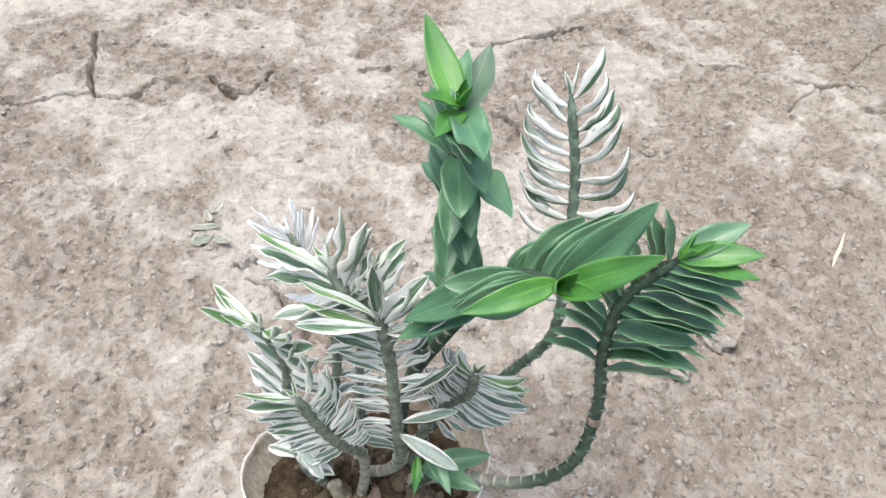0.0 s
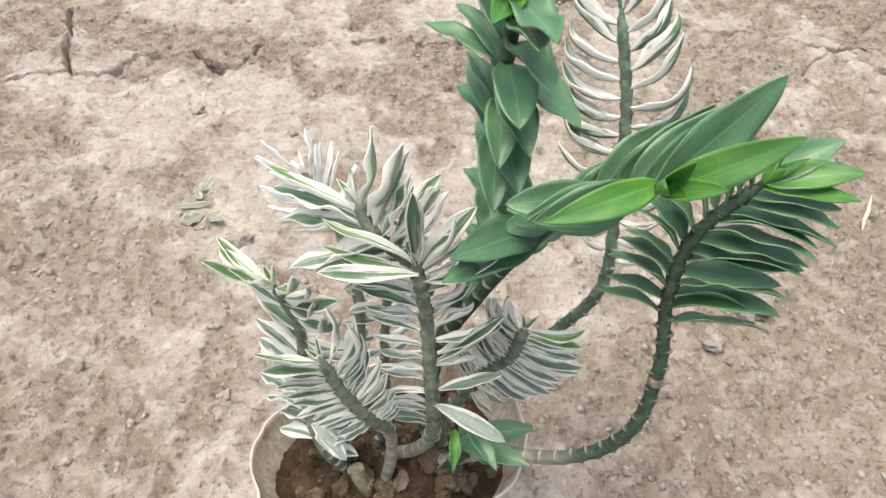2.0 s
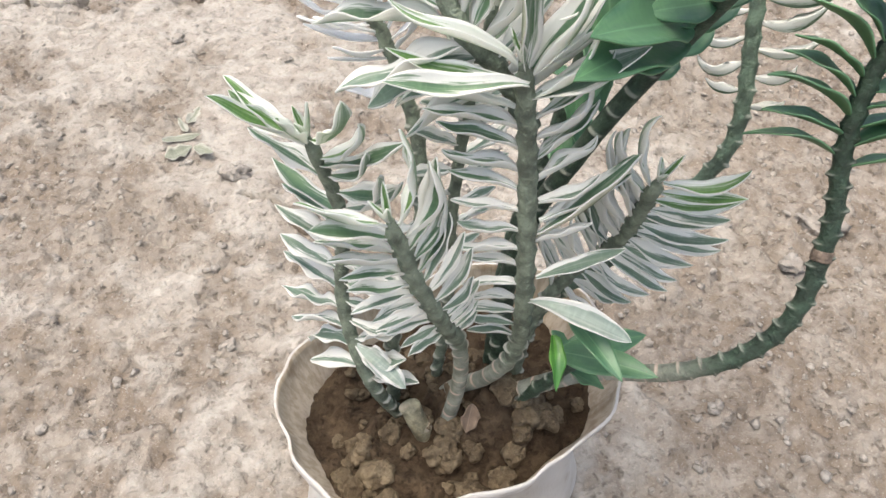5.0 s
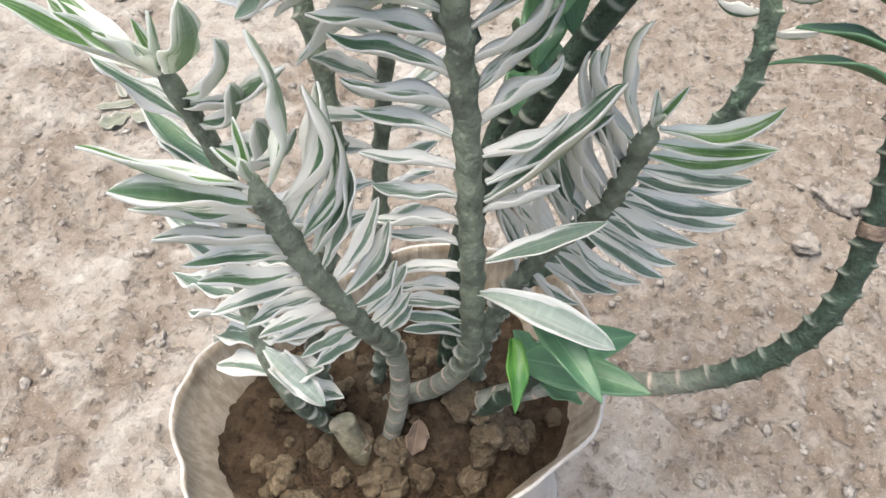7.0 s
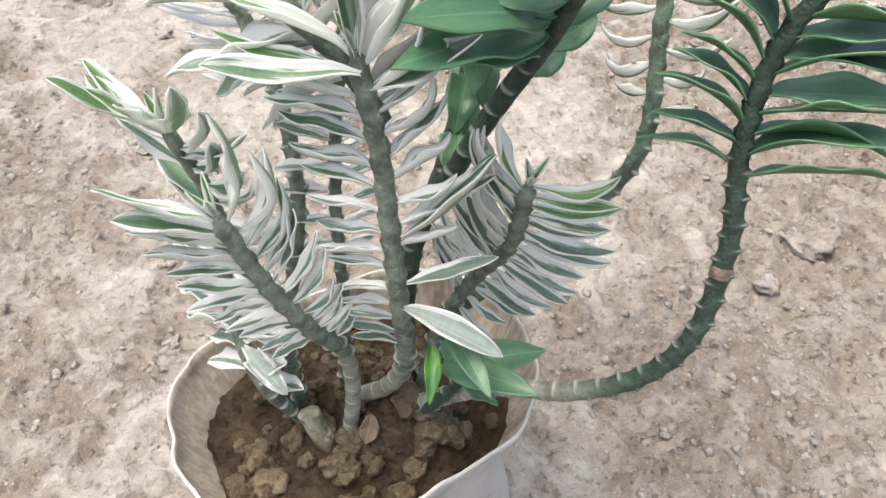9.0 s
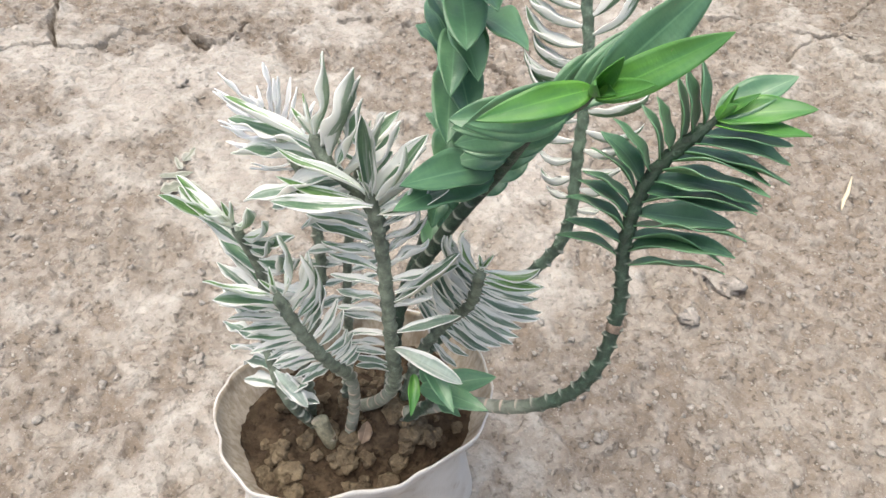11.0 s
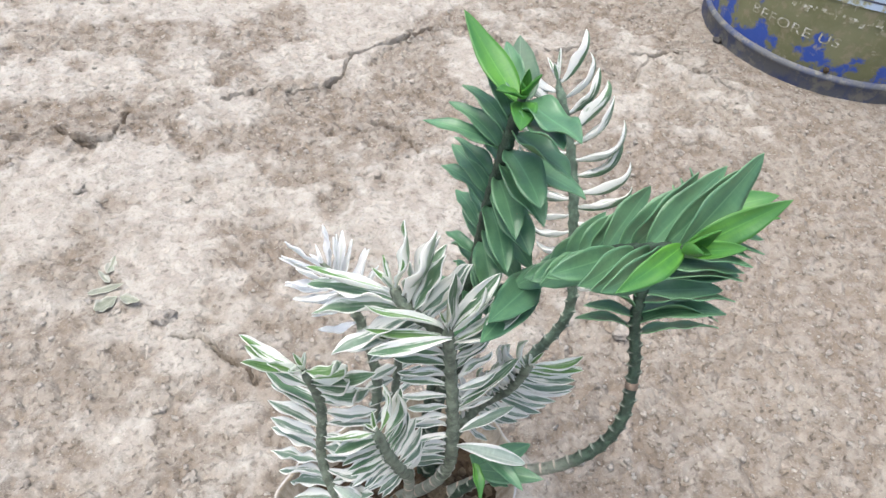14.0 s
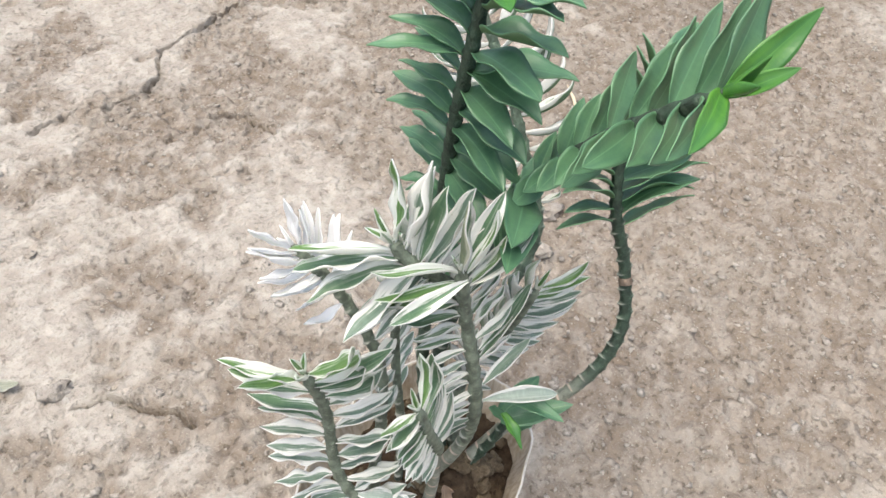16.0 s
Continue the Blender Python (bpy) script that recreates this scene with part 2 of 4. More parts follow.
GREEN_YOUNG = leaf_material("young_green_leaf", (0.125, 0.345, 0.042), (0.062, 0.215, 0.052), WHITE, 3, young=0.7, gloss=0.36, through=0.30)
STEM_GREY = stem_material("grey_green_stem", (0.158, 0.192, 0.145), (0.46, 0.46, 0.40))
STEM_DARK = stem_material("dark_green_stem", (0.034, 0.062, 0.040), (0.27, 0.29, 0.24))
STEM_MID = stem_material("mid_green_stem", (0.095, 0.145, 0.105), (0.42, 0.44, 0.38))
STEM_WOOD = stem_material("woody_stem", (0.31, 0.29, 0.20), (0.55, 0.48, 0.38))

# ---------------------------------------------------------------- the ground

CRACKS = [  # depth, half-width, points on the plan
    (0.016, 0.0045, [(-0.80, 0.96), (-0.66, 0.94), (-0.62, 0.93), (-0.56, 0.964), (-0.51, 0.956), (-0.48, 0.949)]),
    (0.014, 0.0038, [(-0.576, 1.144), (-0.56, 1.09), (-0.546, 1.025), (-0.514, 0.955)]),
    (0.013, 0.0035, [(-0.48, 0.95), (-0.431, 1.011), (-0.386, 1.018), (-0.346, 1.026), (-0.321, 0.995)]),
    (0.020, 0.0060, [(-0.321, 0.995), (-0.299, 0.979), (-0.276, 0.980)]),
    (0.010, 0.0025, [(-0.276, 0.98), (-0.259, 1.017), (-0.245, 1.05)]),
    (0.014, 0.0040, [(-0.096, 1.068), (-0.059, 1.080), (0.01, 1.078), (0.07, 1.080), (0.105, 1.10)]),
    (0.007, 0.0022, [(0.105, 1.10), (0.134, 1.172), (0.198, 1.192)]),
    (0.015, 0.0045, [(0.198, 1.192), (0.26, 1.224), (0.312, 1.243)]),
    (0.006, 0.0020, [(0.312, 1.243), (0.385, 1.25)]),
    (0.018, 0.0055, [(0.385, 1.25), (0.407, 1.222), (0.43, 1.195)]),
    (0.008, 0.0025, [(0.43, 1.195), (0.481, 1.158), (0.539, 1.136), (0.581, 1.134), (0.652, 1.123), (0.673, 1.089)]),
    (0.014, 0.0040, [(0.673, 1.089), (0.713, 1.084), (0.757, 1.091), (0.812, 1.096)]),
    (0.003, 0.0016, [(0.643, 1.015), (0.674, 1.047), (0.708, 1.07)]),
    (0.009, 0.0026, [(0.628, 0.819), (0.669, 0.805), (0.683, 0.79), (0.687, 0.766)]),
    (0.012, 0.0035, [(0.767, 1.048), (0.798, 1.017), (0.818, 0.96), (0.835, 0.935), (0.834, 0.91)]),
    (0.004, 0.0016, [(0.807, 1.145), (0.88, 1.22)]),
    (0.009, 0.0030, [(0.88, 1.22), (0.915, 1.25), (0.957, 1.273), (1.01, 1.305)]),
    (0.010, 0.0040, [(0.843, 0.81), (0.855, 0.792)]),
    (0.010, 0.0030, [(0.121, 0.964), (0.152, 0.956), (0.171, 0.917), (0.183, 0.878)]),
    (0.010, 0.0026, [(-0.206, 0.597), (-0.176, 0.577), (-0.145, 0.548), (-0.122, 0.512)]),
]
DARK_PATCHES = [(-0.62, 0.78, 0.16, 0.07), (0.55, 0.80, 0.10, 0.07), (0.03, 0.99, 0.14, 0.05), (-0.20, 1.02, 0.10, 0.035),
                (0.36, 0.90, 0.06, 0.05), (-0.38, 0.55, 0.12, 0.07), (-0.30, 0.36, 0.09, 0.07), (0.40, 0.42, 0.14, 0.08), (-0.02, 0.86, 0.13, 0.04), (0.80, 0.72, 0.12, 0.06), (0.42, 0.40, 0.30, 0.24), (0.35, 0.15, 0.4, 0.15), (-0.50, 0.62, 0.20, 0.10), (0.75, 0.55, 0.2, 0.16), (0.60, 0.70, 0.16, 0.05), (0.62, 0.30, 0.2, 0.2), (0.15, 0.26, 0.12, 0.10), (0.85, 0.85, 0.45, 0.6), (0.72, 0.45, 0.4, 0.4)]
LIGHT_PATCHES = [(-0.50, 1.00, 0.10, 0.03), (-0.32, 0.83, 0.12, 0.05), (0.05, 1.17, 0.16, 0.05), (-0.15, 0.90, 0.10, 0.03)]


def spaced(lo, hi, step, reach):
    """Even steps from lo to hi, growing ones beyond, out to reach."""
    grow, d, out = [], step, 0.0
    while out < reach:
        d *= 1.35
        out += d
        grow.append(out)
    mid = np.arange(lo, hi + step / 2, step)
    return np.concatenate([lo - np.array(grow[::-1]), mid, mid[-1] + np.array(grow)])


def crust_at(x, y):
    m = fbm(x * 9 + 3.1, y * 9, 5, 2) + 0.45 * (fbm(x * 34, y * 34, 4, 8) - 0.5)
    for cx, cy, rx, ry in DARK_PATCHES:
        m = m - 0.18 * np.exp(-(((x - cx) / rx) ** 2 + ((y - cy) / ry) ** 2))
    for cx, cy, rx, ry in LIGHT_PATCHES:
        m = m + 0.10 * np.exp(-(((x - cx) / rx) ** 2 + ((y - cy) / ry) ** 2))
    return smooth(0.36, 0.60, m)


def ground_height(x, y):
    m = crust_at(x, y)
    h = (fbm(x * 3.2, y * 3.2, 3, 5) - 0.5) * 0.014 + 0.0045 * m
    h = h + (fbm(x * 48, y * 48, 4, 11) - 0.5) * lerp(0.021, 0.0095, m)
    h = h + (value_noise(x * 150, y * 150, 21) - 0.5) * lerp(0.0062, 0.0026, m)
    lines = np.abs(fbm(x * 11 + 0.6 * fbm(x * 30, y * 30, 2, 3), y * 11, 3, 31) - 0.5)
    h = h - 0.0045 * (1 - smooth(0.0, 0.012, lines)) * smooth(0.50, 0.62, fbm(x * 5, y * 5, 2, 41))
    wx = x + (fbm(x * 40, y * 40, 3, 51) - 0.5) * 0.016
    wy = y + (fbm(x * 40, y * 40, 3, 61) - 0.5) * 0.016
    for depth, half, pts in CRACKS:
        xs, ys = [p[0] for p in pts], [p[1] for p in pts]
        near = (x > min(xs) - 0.05) & (x < max(xs) + 0.05) & (y > min(ys) - 0.05) & (y < max(ys) + 0.05)
        if not near.any():
            continue
        d = np.full(int(near.sum()), 9.0)
        px, py = wx[near], wy[near]
        for (ax, ay), (bx, by) in zip(pts[:-1], pts[1:]):
            ux, uy = bx - ax, by - ay
            u = np.clip(((px - ax) * ux + (py - ay) * uy) / (ux * ux + uy * uy), 0, 1)
            d = np.minimum(d, np.hypot(px - ax - u * ux, py - ay - u * uy))
        wide = half * (0.7 + 0.95 * value_noise(px * 30, py * 30, 71))
        h[near] += 0.003 * np.exp(-(d / 0.02) ** 2) - 2.6 * depth * (1 - smooth(wide * 0.45, wide * 0.85 + 0.0012, d))
    away = np.maximum(np.maximum(-0.95 - x, x - 1.30), np.maximum(0.02 - y, y - 1.50))
    h = h * lerp(0.15, 1.0, smooth(0.27, 0.40, np.hypot(x - 1.172, y - 1.122)))
    far = smooth(1.2, 4.0, np.hypot(x - 0.2, y - 0.8))
    return h * (1 - far) * (1 - smooth(0.0, 0.12, away)), m, smooth(-0.10, 0.05, away)


gx, gy = spaced(-0.95, 1.30, 0.0028, 900), spaced(0.02, 1.50, 0.0028, 900)
gy = np.sort(np.concatenate([gy, gy[(gy > 0.88) & (gy < 1.27)] + 0.0014]))
GX, GY = np.meshgrid(gx, gy)
height, crust, beyond = ground_height(GX.ravel(), GY.ravel())
nx, ny = len(gx), len(gy)
index = np.arange(nx * ny).reshape(ny, nx)
quads = np.stack([index[:-1, :-1], index[:-1, 1:], index[1:, 1:], index[1:, :-1]], -1).reshape(-1, 4)
me = bpy.data.meshes.new("ground")
me.vertices.add(nx * ny)
me.vertices.foreach_set("co", np.stack([GX.ravel(), GY.ravel(), height], 1).astype(np.float32).ravel())
me.loops.add(quads.size)
me.loops.foreach_set("vertex_index", quads.ravel().astype(np.int32))
me.polygons.add(len(quads))
me.polygons.foreach_set("loop_start", np.arange(0, quads.size, 4, dtype=np.int32))
me.polygons.foreach_set("use_smooth", np.ones(len(quads), dtype=bool))
me.attributes.new("crust", "FLOAT", "POINT").data.foreach_set("value", crust.astype(np.float32))
me.attributes.new("beyond", "FLOAT", "POINT").data.foreach_set("value", beyond.astype(np.float32))
me.materials.append(EARTH)
me.update(calc_edges=True)
me.validate()
ground = tagged(new("ground", me), "dry cracked bare earth, pale crust with crumbly brown patches", "ground", kind="structure")


def ground_z(x, y):
    return float(ground_height(np.array([x]), np.array([y]))[0][0])


def lump(rng, size, flat=0.65, rough=0.28, detail=2):
    """Vertices and faces of an uneven crumb of earth about the origin."""
    bm = bmesh.new()
    bmesh.ops.create_icosphere(bm, subdivisions=detail, radius=1)
    off = Vector((rng.random() * 50, rng.random() * 50, rng.random() * 50))
    sx, sy = 0.75 + 0.5 * rng.random(), 0.75 + 0.5 * rng.random()
    verts = []
    for v in bm.verts:
        k = 1 + rough * 1.6 * noise.noise(v.co * 1.3 + off) + rough * 0.8 * noise.noise(v.co * 3.1 + off)
        verts.append(Vector((v.co.x * sx, v.co.y * sy, v.co.z * flat)) * k * size)
    faces = [tuple(v.index for v in f.verts) for f in bm.faces]
    bm.free()
    return verts, faces


rng = random.Random(3)
shapes = [lump(rng, 1.0, 0.5, 0.6, 1) for _ in range(10)]
# fine crumbs, more of them where the crust has broken up
count = 14000
cx = np.array([rng.uniform(-0.85, 1.25) for _ in range(count)])
cy = np.array([rng.uniform(0.05, 1.45) for _ in range(count)])
ch, cm, _ = ground_height(cx, cy)
verts, faces = [], []
for x, y, z, m in zip(cx, cy, ch, cm):
    if rng.random() < m * 0.85 or (x + 0.028) ** 2 / 0.012 + (y - 0.27) ** 2 / 0.007 < 1.2 or math.hypot(x - 1.185, y - 1.149) < 0.3:
        continue
    size = 0.0011 + 0.0036 * rng.random() ** 4
    vs, fs = shapes[rng.randrange(10)]
    spin = Matrix.Rotation(rng.random() * 6.28, 3, "Z")
    k = len(verts)
    verts += [spin @ v * size + Vector((x, y, z + size * 0.05)) for v in vs]
    faces += [tuple(i + k for i in f) for f in fs]
crumbs = new("earth_crumbs", mesh_of("earth_crumbs", verts, faces, [CLOD]))
tagged(crumbs, "loose fine crumbs of dry earth strewn over the ground", "gravel", kind="stuff")

# larger lumps, a few at known places
places = [(0.387, 0.527, 0.017), (-0.355, 0.44, 0.006), (-0.215, 0.62, 0.012), (0.33, 0.47, 0.010), (-0.30, 0.33, 0.005), (-0.20, 0.39, 0.009)]
while len(places) < 20:
    x, y = rng.uniform(-0.75, 1.1), rng.uniform(0.25, 1.35)
    if (x + 0.03) ** 2 + (y - 0.27) ** 2 > 0.03 and math.hypot(x - 1.185, y - 1.149) > 0.33:
        places.append((x, y, rng.uniform(0.004, 0.0078)))
for x, y, size in places:
    vs, fs = lump(rng, size, 0.55, 0.55, 3)
    clod = new("earth_clod", mesh_of("earth_clod", vs, fs, [CLOD]))
    clod.matrix_world = pose(x, y, ground_z(x, y) + size * 0.15, 0, 0, rng.uniform(0, 360))
    tagged(clod, "small rounded lump of dry pale earth on the ground", "clod", "loose clods on the ground")

# ---------------------------------------------------------------- leaves and stems


def leaf_mesh(length, width, bend=0.0, fold=0.35, wave=0.0, twist=0.0, seed=0, materials=(None, None), thick=0.0008, full=0.56, taper=0.92, hook=0.0, sway=0.0, flick=0.0, stations=18, half=4):
    """A leaf along x with its upper face towards z. bend: how far it curls up (minus: down) over its length; fold: how far the halves rise from the midrib; hook: a turn right at the foot; sway: an S along its length; flick: an upturned tip."""
    r = random.Random(seed)
    ph, ph2, k = r.random() * 6.28, r.random() * 6.28, r.uniform(1.3, 2.3)
    lop = r.uniform(-0.12, 0.12)
    px = pz = 0.0
    top, uvs = [], []
    vs = [i / half for i in range(-half, half + 1)]
    for i in range(stations + 1):
        u = i / stations
        a = bend * (u - 0.5) + hook * (math.exp(-u / 0.13) - 0.13) + sway * math.sin(6.28 * u) + flick * max(0.0, u - 0.6) ** 2 * 6
        if i:
            px += length / stations * math.cos(a)
            pz += length / stations * math.sin(a)
        peak = full / (full + taper)
        w = (u ** full) * ((1 - u) ** taper) / (peak ** full * (1 - peak) ** taper)
        w = max(w, 0.20 * (1 - u)) if u < 0.5 else w
        w *= width / 2
        f = fold * (1 - 0.45 * u)
        tw = twist * u
        for v in vs:
            s = v * (1 + lop * (1 if v > 0 else -1))
            y, z = s * w * math.cos(f * abs(s) ** 0.5), abs(s) ** 1.7 * w * math.sin(f) * 1.15
            z += wave * w * v * v * math.sin(6.28 * k * u + (ph if v > 0 else ph2))
            y, z = y * math.cos(tw) - z * math.sin(tw), y * math.sin(tw) + z * math.cos(tw)
            top.append(Vector((px - z * math.sin(a), y, pz + z * math.cos(a))))
            uvs.append((0.5 + 0.5 * v, u))
    row, n = len(vs), len(top)
    faces, mats = [], []
    for i in range(stations):
        for j in range(row - 1):
            a, b, c, d = i * row + j, (i + 1) * row + j, (i + 1) * row + j + 1, i * row + j + 1
            faces.append((a, b, c, d))
            mats.append(0)
            faces.append((a + n, d + n, c + n, b + n))
            mats.append(1)
        for j, flip in ((0, True), (row - 1, False)):
            a, b = i * row + j, (i + 1) * row + j
            faces.append((a, a + n, b + n, b) if flip else (a, b, b + n, a + n))
            mats.append(0)
    under = [p - Vector((0, 0, thick)) for p in top]
    return mesh_of("leaf", top + under, faces, materials, mats, uvs + uvs)


def catmull(points, per=14):
    P = [Vector(p) for p in points]
    P = [2 * P[0] - P[1]] + P + [2 * P[-1] - P[-2]]
    out = []
    for i in range(1, len(P) - 2):
        p0, p1, p2, p3 = P[i - 1:i + 3]
        for j in range(per):
            u = j / per
            out.append(0.5 * (2 * p1 + (p2 - p0) * u + (2 * p0 - 5 * p1 + 4 * p2 - p3) * u * u + (3 * p1 - p0 - 3 * p2 + p3) * u ** 3))
    return out + [P[-2]]


class Stem:
    """A stem's curve, by its share s of the length."""

    def __init__(self, points):
        self.p = catmull(points)
        self.d = [0.0]
        for a, b in zip(self.p[:-1], self.p[1:]):
            self.d.append(self.d[-1] + (b - a).length)
        self.length = self.d[-1]

    def at(self, s):
        x = s * self.length
        for i in range(len(self.p) - 1):
            if self.d[i + 1] >= x or i == len(self.p) - 2:
                u = (x - self.d[i]) / max(self.d[i + 1] - self.d[i], 1e-9)
                return self.p[i].lerp(self.p[i + 1], u)

    def along(self, s):
        return (self.at(min(1, s + 0.02)) - self.at(max(0, s - 0.02))).normalized()


def stem_mesh(curve, r0, r1, lateral, node_gap, scars, material, scar_height=0.0012, zigzag=0.0003, woody=0.0):
    """A knobbly stem with leaf scars on two sides, one after the other. scars: the stretch (from, to) with bare scars."""
    lateral = Vector(lateral)
    steps = int(curve.length / 0.0008)
    sides = 18
    verts, scar, wood = [], [], []
    side = None
    for i in range(steps + 1):
        s = i / steps
        p, t = curve.at(s), curve.along(s)
        side = (lateral - t * lateral.dot(t)).normalized()
        up = t.cross(side)
        x = s * curve.length
        radius = lerp(r0, r1, s) * (1 - 0.55 * smooth(0.965, 1.0, s))
        which = x / node_gap
        bark = float(1 - smooth(woody - 0.07, woody + 0.07, s)) if woody else 0.0
        zig = math.sin(math.pi * which) * zigzag * (1 - 0.8 * bark)
        bare = smooth(scars[0] - 0.02, scars[0] + 0.02, s) * (1 - smooth(scars[1] - 0.02, scars[1] + 0.02, s))
        for k in range(sides):
            a = 2 * math.pi * k / sides
            n = int(which)
            facing = math.cos(a) * (1 if n % 2 == 0 else -1)
            f = which - n
            knob = math.exp(-((f - 0.72) / 0.17) ** 2) * max(0.0, facing) ** 4
            if f > 0.72:
                knob *= 0.65
            ridge = knob * scar_height * (0.45 + 0.75 * bare) * (1 - 0.85 * bark)
            verts.append(p + side * zig + (side * math.cos(a) + up * math.sin(a)) * (radius + ridge))
            mark = math.exp(-((f - 0.78) / 0.13) ** 2) * lerp(max(0.0, facing) ** 1.3, 0.5 + 0.5 * facing, bark)
            scar.append(float(bare * smooth(0.30, 0.62, mark)))
            wood.append(bark)
    faces = [(i * sides + k, i * sides + (k + 1) % sides, (i + 1) * sides + (k + 1) % sides, (i + 1) * sides + k) for i in range(steps) for k in range(sides)]
    faces += [tuple(reversed(range(sides))), tuple(range(steps * sides, (steps + 1) * sides))]
    m = mesh_of("stem", verts, faces, [material])
    m.attributes.new("scar", "FLOAT", "POINT").data.foreach_set("value", scar)
    m.attributes.new("wood", "FLOAT", "POINT").data.foreach_set("value", wood)
    return m


PLANT_HOME = (-0.02, 0.26, 0.14)
plant = new("potted_plant")
plant.location = PLANT_HOME
tagged(plant, "many-stemmed succulent shrub with green and white-edged leaves growing in a bag", "plant")
LEAF_SEED = [100]


def set_leaf(stem_ob, base, way, up, length, width, materials, **shape):
    """One leaf from base along way, its upper face towards up."""
    LEAF_SEED[0] += 1
    x = Vector(way).normalized()
    z = Vector(up)
    z = (z - x * z.dot(x)).normalized()
    y = z.cross(x)
    leaf = new("leaf", leaf_mesh(length, width, seed=LEAF_SEED[0], materials=materials, **shape))
    attach(leaf, stem_ob)
    m = Matrix((x, y, z)).transposed().to_4x4()
    m.translation = Vector(base)
    leaf.matrix_basis = m
    return leaf


def shoot(label, points, r0, r1, lateral, first, count, angles, length, width, leaves, stem_material, seed, bend=(0.0, 0.0), fold=0.4, wave=0.18,
          gap=0.0062, skip=(), sink=0.0, young=None, young_from=0.86, tip=True, roll=0.0, grow=(0.75, 1.0, 0.8), both=(1.0, 1.0), angles_left=None, bend_left=None, loose=0.13, lateral_left=None, scars=None, scar_height=0.0014, woody=0.0, hook=(0.0, 0.0), flick=0.0, wide_left=1.0):
    """A stem with two ranks of leaves. first: where the leaves begin; angles: degrees from the stem at the lowest and at the top leaf;
    lateral: where the right-hand rank points; both: length of the right and left rank; grow: leaf length low, midway and at the top."""
    r = random.Random(seed)
    curve = Stem(points)
    lateral = Vector(lateral).normalized()
    stem_ob = new("stem", stem_mesh(curve, r0, r1, lateral, gap, scars or (0.0, first + 0.03), stem_material, scar_height, woody=woody))
    attach(stem_ob, plant, PLANT_HOME)
    tagged(stem_ob, label)
    for i in range(count):
        u = i / (count - 1)
        s = lerp(first, 0.992, u ** 0.93)
        hand = 1 if i % 2 == 0 else -1
        if (i in skip) or (hand == 1 and "right" in skip and u < 0.75):
            continue
        t = curve.along(s)
        rank = -Vector(lateral_left) if hand < 0 and lateral_left else lateral
        lat = (rank - t * rank.dot(t)).normalized()
        low, high = angles_left if hand < 0 and angles_left else angles
        a = radians(lerp(low, high, u ** 1.4) + r.uniform(-7, 7))
        out = (lat * hand + t.cross(lat) * (r.uniform(-loose, loose) + roll)).normalized()
        way = t * math.cos(a) + out * math.sin(a)
        way.z -= sink * (1 - u)
        up = t * math.sin(a) - out * math.cos(a)
        up = up + t.cross(out) * r.uniform(-0.25, 0.25)
        size = lerp(grow[0], grow[1], min(1, u / 0.45)) if u < 0.45 else lerp(grow[1], grow[2], (u - 0.45) / 0.55)
        size *= r.uniform(0.88, 1.10) * (both[0] if hand == 1 else both[1])
        mats = young if young and u > young_from else leaves
        if leaves is VAR and mats is VAR and u < 0.62 + r.uniform(-0.15, 0.15):
            mats = OLD
        narrow = dict(full=r.uniform(0.55, 0.75), taper=r.uniform(0.80, 1.0), sway=r.uniform(-0.15, 0.15), hook=hook[0 if hand == 1 else 1] * r.uniform(0.7, 1.3)) if leaves is GRN else dict(full=r.uniform(0.72, 1.0), taper=r.uniform(0.74, 1.02), sway=r.uniform(-0.26, 0.10), hook=hook[0 if hand == 1 else 1] * r.uniform(0.7, 1.3), flick=flick * r.uniform(0.3, 1.7))
        b0, b1 = bend_left if hand < 0 and bend_left else bend
        set_leaf(stem_ob, curve.at(s) + out * lerp(r0, r1, s) * 0.55, way, up, length * size, width * min(1.05, size ** 0.6) * r.uniform(0.9, 1.08) * (0.86 if mats is young else 1.0) * (0.92 if leaves is VAR else 1.0) * (1.0 if hand == 1 else wide_left), mats,
                 bend=lerp(b0, b1, u) + r.uniform(-0.24, 0.24), fold=fold * r.uniform(0.7, 1.35) * (1.25 if leaves is VAR else 1.0), wave=wave * (r.uniform(0.8, 1.4) if leaves is GRN else r.uniform(0.4, 1.1)), twist=r.uniform(-0.28, 0.28), **narrow)
    if tip:
        t = curve.along(1.0)
        for k in range(3):
            lat = Matrix.Rotation(2.1 * k + 0.6, 3, t) @ (lateral - t * lateral.dot(t)).normalized()
            set_leaf(stem_ob, curve.at(0.995), t + lat * 0.28, -lat + t * 0.2, length * (0.42 - 0.08 * k), width * 0.36, young or leaves, bend=0.25, fold=0.8, wave=0.05)
    return stem_ob, curve


PALEOLD = (VAR_SOFT, VAR_UNDER)
VAR, OLD, VARY, WHT = (VAR_TOP, VAR_UNDER), (VAR_OLD, VAR_UNDER), (VAR_YOUNG, VAR_UNDER), (BLANCHED, BLANCHED)
PALE = (VAR_PALE, VAR_TOP)
GRN, GRNY = (GREEN_TOP, GREEN_UNDER), (GREEN_YOUNG, GREEN_YOUNG)
PALE_STEM = "grey-green stem with a dense fan of white-edged leaves"

